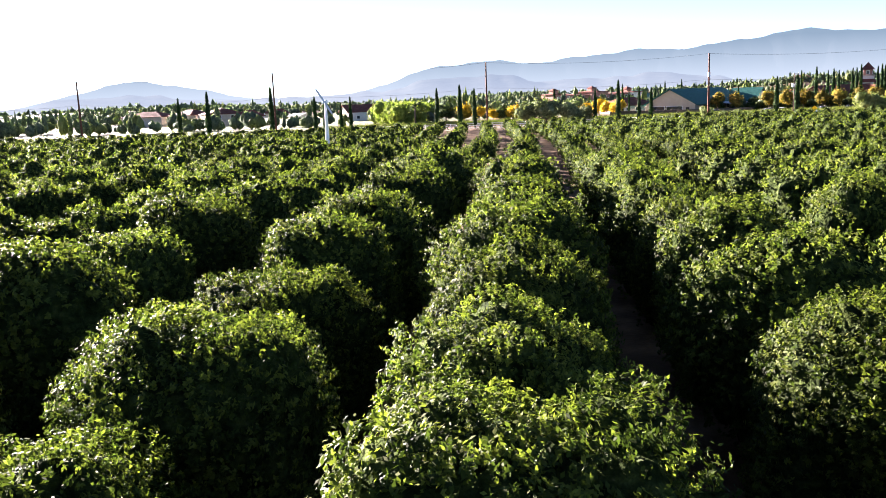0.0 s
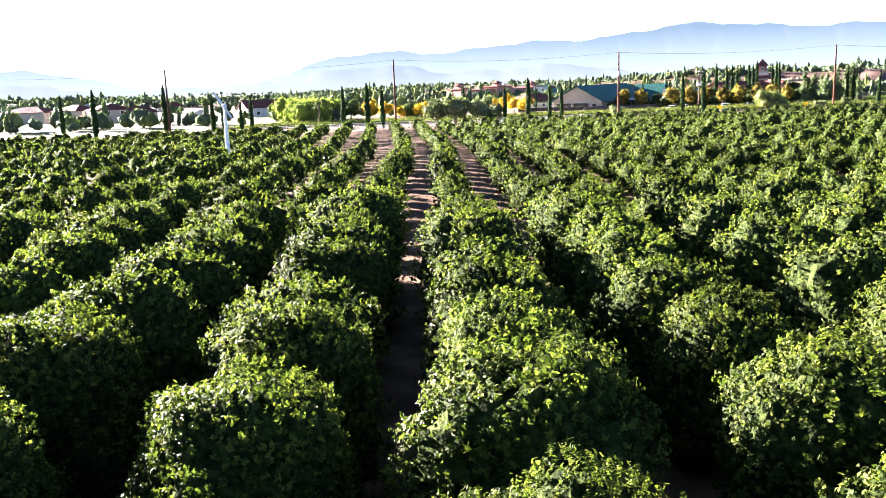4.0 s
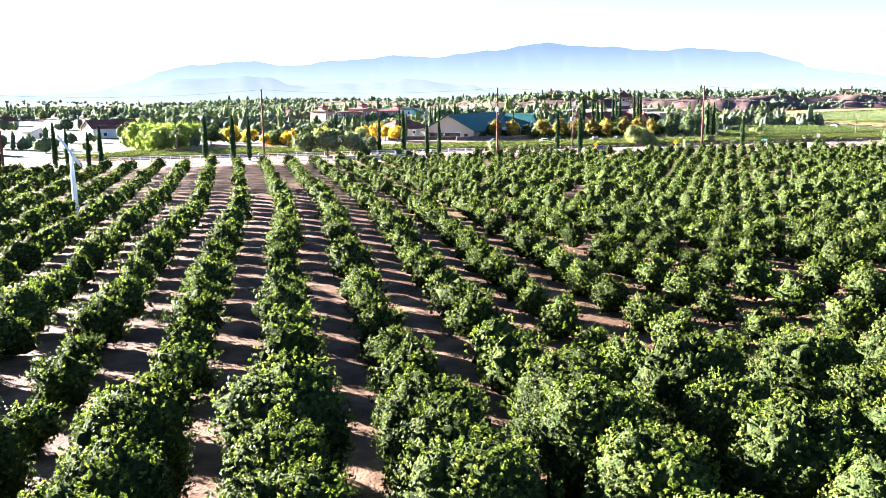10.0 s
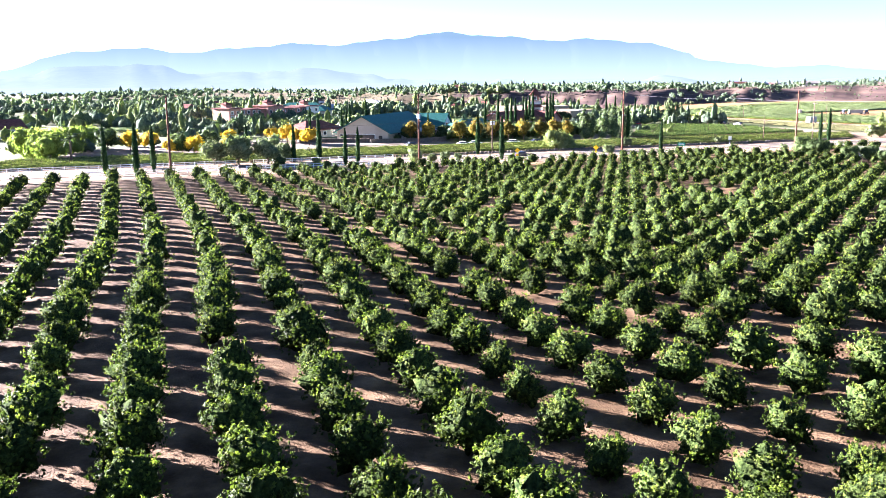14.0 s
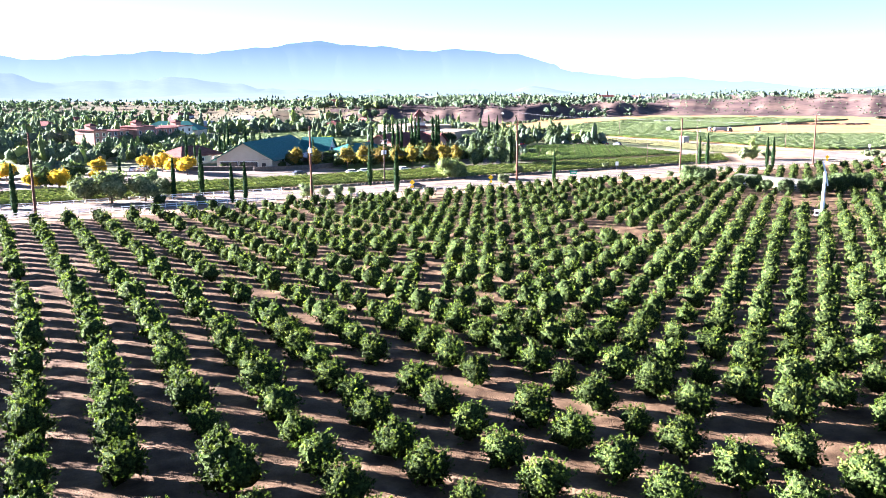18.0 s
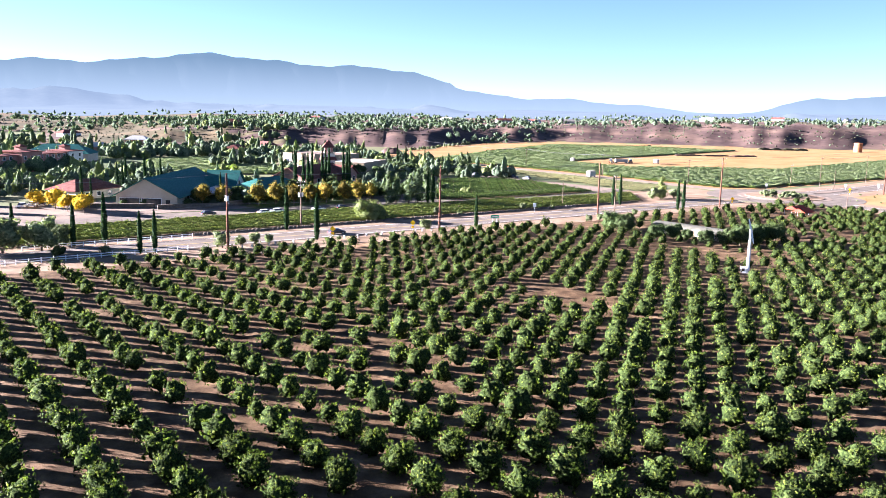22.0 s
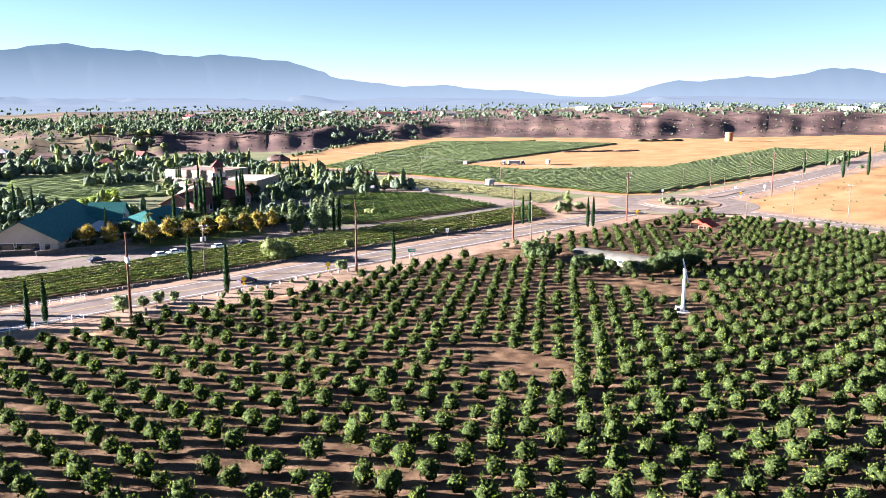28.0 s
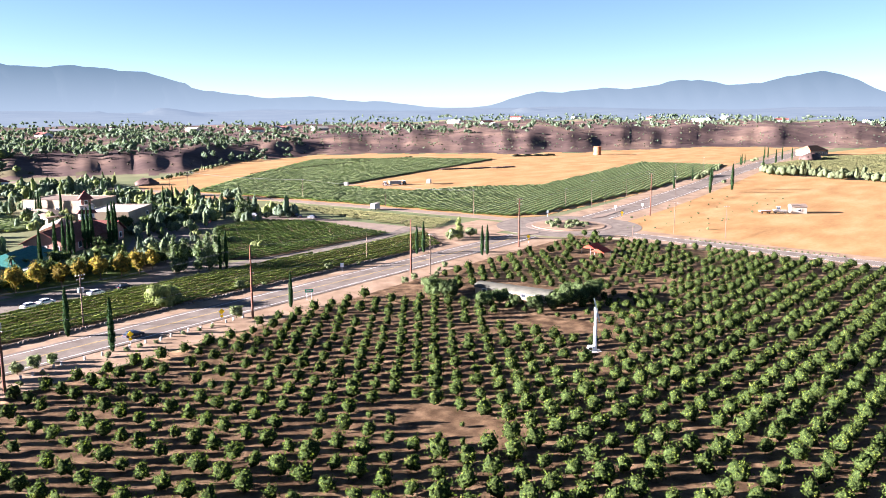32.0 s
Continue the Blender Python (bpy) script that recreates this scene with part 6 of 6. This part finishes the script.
def road_sign(x, y, kind, turn, h=2.9):
    words = {"diamond": "yellow diamond warning sign on a steel post", "green": "green street sign on two posts", "white": "white roadside sign on a post"}[kind]
    t = thing("road_sign", (x, y, 0), words, "road sign", "road signs", turn)
    if kind == "diamond":
        part("post", Shape().tube([(0, 0, -0.1), (0, 0, h)], [0.05, 0.05], 6), M["galvanised"], t)
        part("plate", Shape().add([(a * 0.75, b, h - 0.6 + c * 0.75) for b in (-0.08, -0.05) for a, c in ((0, -1), (1, 0), (0, 1), (-1, 0))], [(0, 1, 2, 3), (7, 6, 5, 4), (0, 4, 5, 1), (1, 5, 6, 2), (2, 6, 7, 3), (3, 7, 4, 0)]), M["sign_yellow"], t)
        part("lower_plate", Shape().box(-0.35, -0.08, h - 2.05, 0.35, -0.05, h - 1.45), M["sign_yellow"], t)
    elif kind == "green":
        for a in (-0.6, 0.6):
            part("post", Shape().tube([(a, 0, -0.1), (a, 0, h)], [0.06, 0.06], 6), M["galvanised"], t)
        part("plate", Shape().box(-1.1, -0.1, h - 0.9, 1.1, -0.06, h), M["sign_green"], t)
        part("lettering", Shape().box(-0.8, -0.112, h - 0.62, 0.8, -0.101, h - 0.3), M["white"], t, "white bars of lettering")
    else:
        part("post", Shape().tube([(0, 0, -0.1), (0, 0, h)], [0.05, 0.05], 6), M["galvanised"], t)
        part("plate", Shape().box(-0.5, -0.08, h - 1.3, 0.5, -0.05, h), M["white"], t)


road_sign(92.3, 247.0, "diamond", -30)
road_sign(117.3, 247.0, "diamond", -30)
road_sign(261, 245.5, "diamond", -45)
road_sign(347, 246.4, "diamond", -50)
road_sign(145.7, 245.8, "green", -35)
road_sign(178.2, 264.2, "white", -40)
road_sign(366, 258.5, "white", -60)
road_sign(381, 251, "white", -60)
road_sign(330, 276, "white", -50)


def fence(x0, x1, y, rails, gap, group, label):
    t = thing("fence", (x0, y, 0), label, "fence", group)
    n = int((x1 - x0) / gap)
    for k in range(n + 1):
        part("post", Shape().box(k * gap - 0.07, -0.07, -0.05, k * gap + 0.07, 0.07, 1.15), M["white"], t)
    for z in rails:
        part("rail", Shape().box(0, -0.1, z - 0.06, n * gap, -0.07, z + 0.06), M["white"], t)


fence(18, 56, 246.2, (0.45, 0.95), 2.4, "roadside fences", "white two-rail roadside fence")
fence(-20, 16, 246.4, (0.45, 0.95), 2.4, "roadside fences", "white two-rail roadside fence")
fence(22, 62, 263.0, (0.55, 1.0), 2.6, "roadside fences", "white two-rail fence along the vineyard")
fence(-40, 18, 263.0, (0.55, 1.0), 2.6, "roadside fences", "white two-rail fence along the vineyard")
for x, y in [(66, 243.2), (68.5, 243.4), (70.7, 243.8), (73.4, 244.6), (75.3, 245.2), (80, 244.6), (84, 244.6), (90.5, 244.7), (94.8, 245.2), (98.3, 244.5), (101.3, 245), (104.3, 245.4), (106.6, 245.8), (109.5, 245.0), (113, 245.2), (116.8, 244.9), (119.3, 245.1), (122.5, 245.3)]:
    b = thing("marker_post", (x, y, 0), "squat white marker post on the verge", "marker post", "marker posts", size=0.6)
    part("post", Shape().box(-0.32, -0.32, -0.05, 0.32, 0.32, 1.05, 0.06), M["concrete"], b)
    part("cap", Shape().box(-0.36, -0.36, 1.05, 0.36, 0.36, 1.17, 0.05), M["concrete"], b)

# A low stone bank holds the vineyard above the road.
bank = thing("stone_wall", (62, 266.9, 0), "low rough stone wall at the foot of the vineyard", "stone wall", kind="structure")
wall_rng = random.Random(3)
stones = [Shape().box(-0.55, -0.3, 0, 0.55, 0.3, 0.7, 0.09).mesh("stone", M["stone"]), Shape().box(-0.42, -0.27, 0, 0.42, 0.27, 0.6, 0.1).mesh("stone", M["stone"]), Shape().box(-0.6, -0.32, 0, 0.6, 0.32, 0.5, 0.1).mesh("stone", M["stone"])]
k = 0.0
while k < 174:
    st = part("stone", wall_rng.choice(stones), None, bank)
    st.matrix_local = pose(k, 0.012 * k + wall_rng.uniform(-0.12, 0.12), -0.05, 0, 0, wall_rng.uniform(-8, 8))
    k += wall_rng.uniform(1.05, 1.35)

# ---------------------------------------------------------------- vehicles and machines


def car(x, y, turn, paint, label, truck=False, z=0.02):
    t = thing("car", (x, y, z), label, "car", "parked cars", turn)
    L, Wd = (5.5, 1.95) if truck else (4.6, 1.82)
    h = Wd / 2
    prof = [(-L / 2, 0.35), (-L / 2, 0.85), (-L / 2 + 0.2, 1.0), (L / 2 - 0.6, 0.98), (L / 2, 0.75), (L / 2, 0.35)]
    b = Shape()
    n = len(prof)
    b.add([(a, -h, c) for a, c in prof] + [(a, h, c) for a, c in prof], [tuple(reversed(range(n))), tuple(range(n, 2 * n))] + [(i, (i + 1) % n, n + (i + 1) % n, n + i) for i in range(n)])
    body = part("body", b, M[paint], t)
    c0, c1 = (-0.4, 1.5) if truck else (-1.75, 1.25)
    cab = Shape()
    zt = 1.75 if truck else 1.48
    cab.add([(c0, -h * 0.95, 0.98), (c1, -h * 0.95, 0.98), (c1, h * 0.95, 0.98), (c0, h * 0.95, 0.98), (c0 + 0.45, -h * 0.75, zt), (c1 - 0.75, -h * 0.75, zt), (c1 - 0.75, h * 0.75, zt), (c0 + 0.45, h * 0.75, zt)],
            [(0, 1, 5, 4), (1, 2, 6, 5), (2, 3, 7, 6), (3, 0, 4, 7)])
    part("windows", cab, M["window"], t)
    part("roof", Shape().box(c0 + 0.43, -h * 0.76, zt, c1 - 0.73, h * 0.76, zt + 0.05), M[paint], t)
    for a in (-L / 2 + 0.85, L / 2 - 0.9):
        for s in (-1, 1):
            w = part("wheel", Shape().tube([(a, s * (h - 0.2), 0.33), (a, s * (h + 0.02), 0.33)], [0.33, 0.33], 14), M["rubber"], t)
            part("rim", Shape().tube([(a, s * (h + 0.0), 0.33), (a, s * (h + 0.035), 0.33)], [0.19, 0.17], 10), M["galvanised"], w)
    for s in (-1, 1):
        part("headlight", Shape().box(L / 2 - 0.04, s * h * 0.62 - 0.18, 0.62, L / 2 + 0.015, s * h * 0.62 + 0.18, 0.76), M["white"], body)
        part("tail_light", Shape().box(-L / 2 - 0.015, s * h * 0.7 - 0.14, 0.65, -L / 2 + 0.04, s * h * 0.7 + 0.14, 0.85), M["car_red"], body)


for x, y, turn, paint, label, truck in ((96.2, 297.6, 5, "car_white", "white car parked beside the vineyard", False), (101, 298.6, 5, "car_white", "white car parked beside the vineyard", False), (115, 298, 3, "car_white", "white car parked beside the vineyard", False), (124, 298.6, 3, "car_dark", "dark car parked beside the vineyard", False),
                                        (223.5, 388, 40, "car_red", "red car parked under the trees", False), (252, 390, 95, "car_dark", "dark car in the winery car park", False), (255.5, 385.5, 95, "car_dark", "dark car in the winery car park", False), (260, 370, 95, "car_dark", "dark pickup in the winery car park", True), (262, 362, 95, "car_dark", "dark car in the winery car park", False), (305, 474, 100, "car_white", "white car on the farm road", False),
                                        (36, 346, 60, "car_white", "white car in the gravel car park", False), (39.5, 348, 60, "car_white", "white car in the gravel car park", False), (43, 350, 60, "car_dark", "dark car in the gravel car park", False), (12, 316, 10, "car_white", "white car in the gravel car park", False), (80, 303, 8, "car_dark", "dark car on the driveway", False), (74, 438, 15, "car_white", "white car below the hotel", False), (80, 440, 15, "car_dark", "dark car below the hotel", False), (92, 443, 15, "car_white", "white car below the hotel", False),
                                        (96, 251.6, 0, "car_dark", "dark car on the road", False)):
    car(x, y, turn, paint, label, truck)


def tractor(x, y, turn, label):
    t = thing("tractor", (x, y, 0), label, "tractor", "farm machines", turn)
    part("chassis", Shape().box(-1.8, -0.5, 0.6, 1.9, 0.5, 1.3, 0.05), M["rust"], t)
    part("cab", Shape().box(-1.5, -0.75, 1.3, 0.1, 0.75, 2.7, 0.12), M["window"], t)
    part("roof", Shape().box(-1.6, -0.85, 2.7, 0.2, 0.85, 2.82), M["white"], t)
    for a, r in ((-1.1, 0.85), (1.4, 0.5)):
        for s in (-1, 1):
            w = part("wheel", Shape().tube([(a, s * 0.7, r), (a, s * 1.1, r)], [r, r], 16), M["rubber"], t)
            part("rim", Shape().tube([(a, s * 1.08, r), (a, s * 1.13, r)], [r * 0.55, r * 0.5], 10), M["white"], w)


def trailer(x, y, turn, w, h, label, body="concrete"):
    t = thing("trailer", (x, y, 0), label, "trailer", "farm machines", turn)
    part("body", Shape().box(-w / 2, -1.2, 0.7, w / 2, 1.2, h, 0.03), M[body], t)
    part("roof", Shape().box(-w / 2 - 0.1, -1.3, h, w / 2 + 0.1, 1.3, h + 0.12), M["concrete"], t)
    for a in (-w / 2 + 0.7, w / 2 - 0.7):
        for s in (-1, 1):
            part("wheel", Shape().tube([(a, s * 0.95, 0.4), (a, s * 1.22, 0.4)], [0.4, 0.4], 12), M["rubber"], t)


gable_house("site_office", 411, 185, 35, 5.5, 7, 3.2, 1.0, "cream_wall", "sand", "cream site office with a pale roof on the dry field", "shed", windows=[("f", -1.5, 1, 1.2, 1.1), ("f", 1.5, 1, 1.2, 1.1), ("l", 0, 1, 1.4, 1.1)], over=0.3)
trailer(404, 191, 120, 6, 1.6, "flat farm trailer loaded with gear on the dry field", "stone")
trailer(400, 197, 130, 5, 1.4, "flat farm trailer loaded with gear on the dry field", "rust")
tractor(408, 193, 20, "brown tractor beside the site office")
tractor(413.2, 430, 60, "brown tractor in the far dry field")
tractor(402, 436, 10, "brown tractor in the far dry field")
trailer(408, 433, 150, 8, 2.6, "white trailer beside tractors in the far field")
trailer(426, 419, 30, 7, 3.0, "white trailer in the far dry field")
trailer(383, 453, 30, 4, 2.6, "small white cabin trailer at the field edge")
trailer(302.5, 358.5, 10, 5, 3.2, "small white trailer beside the farm road")
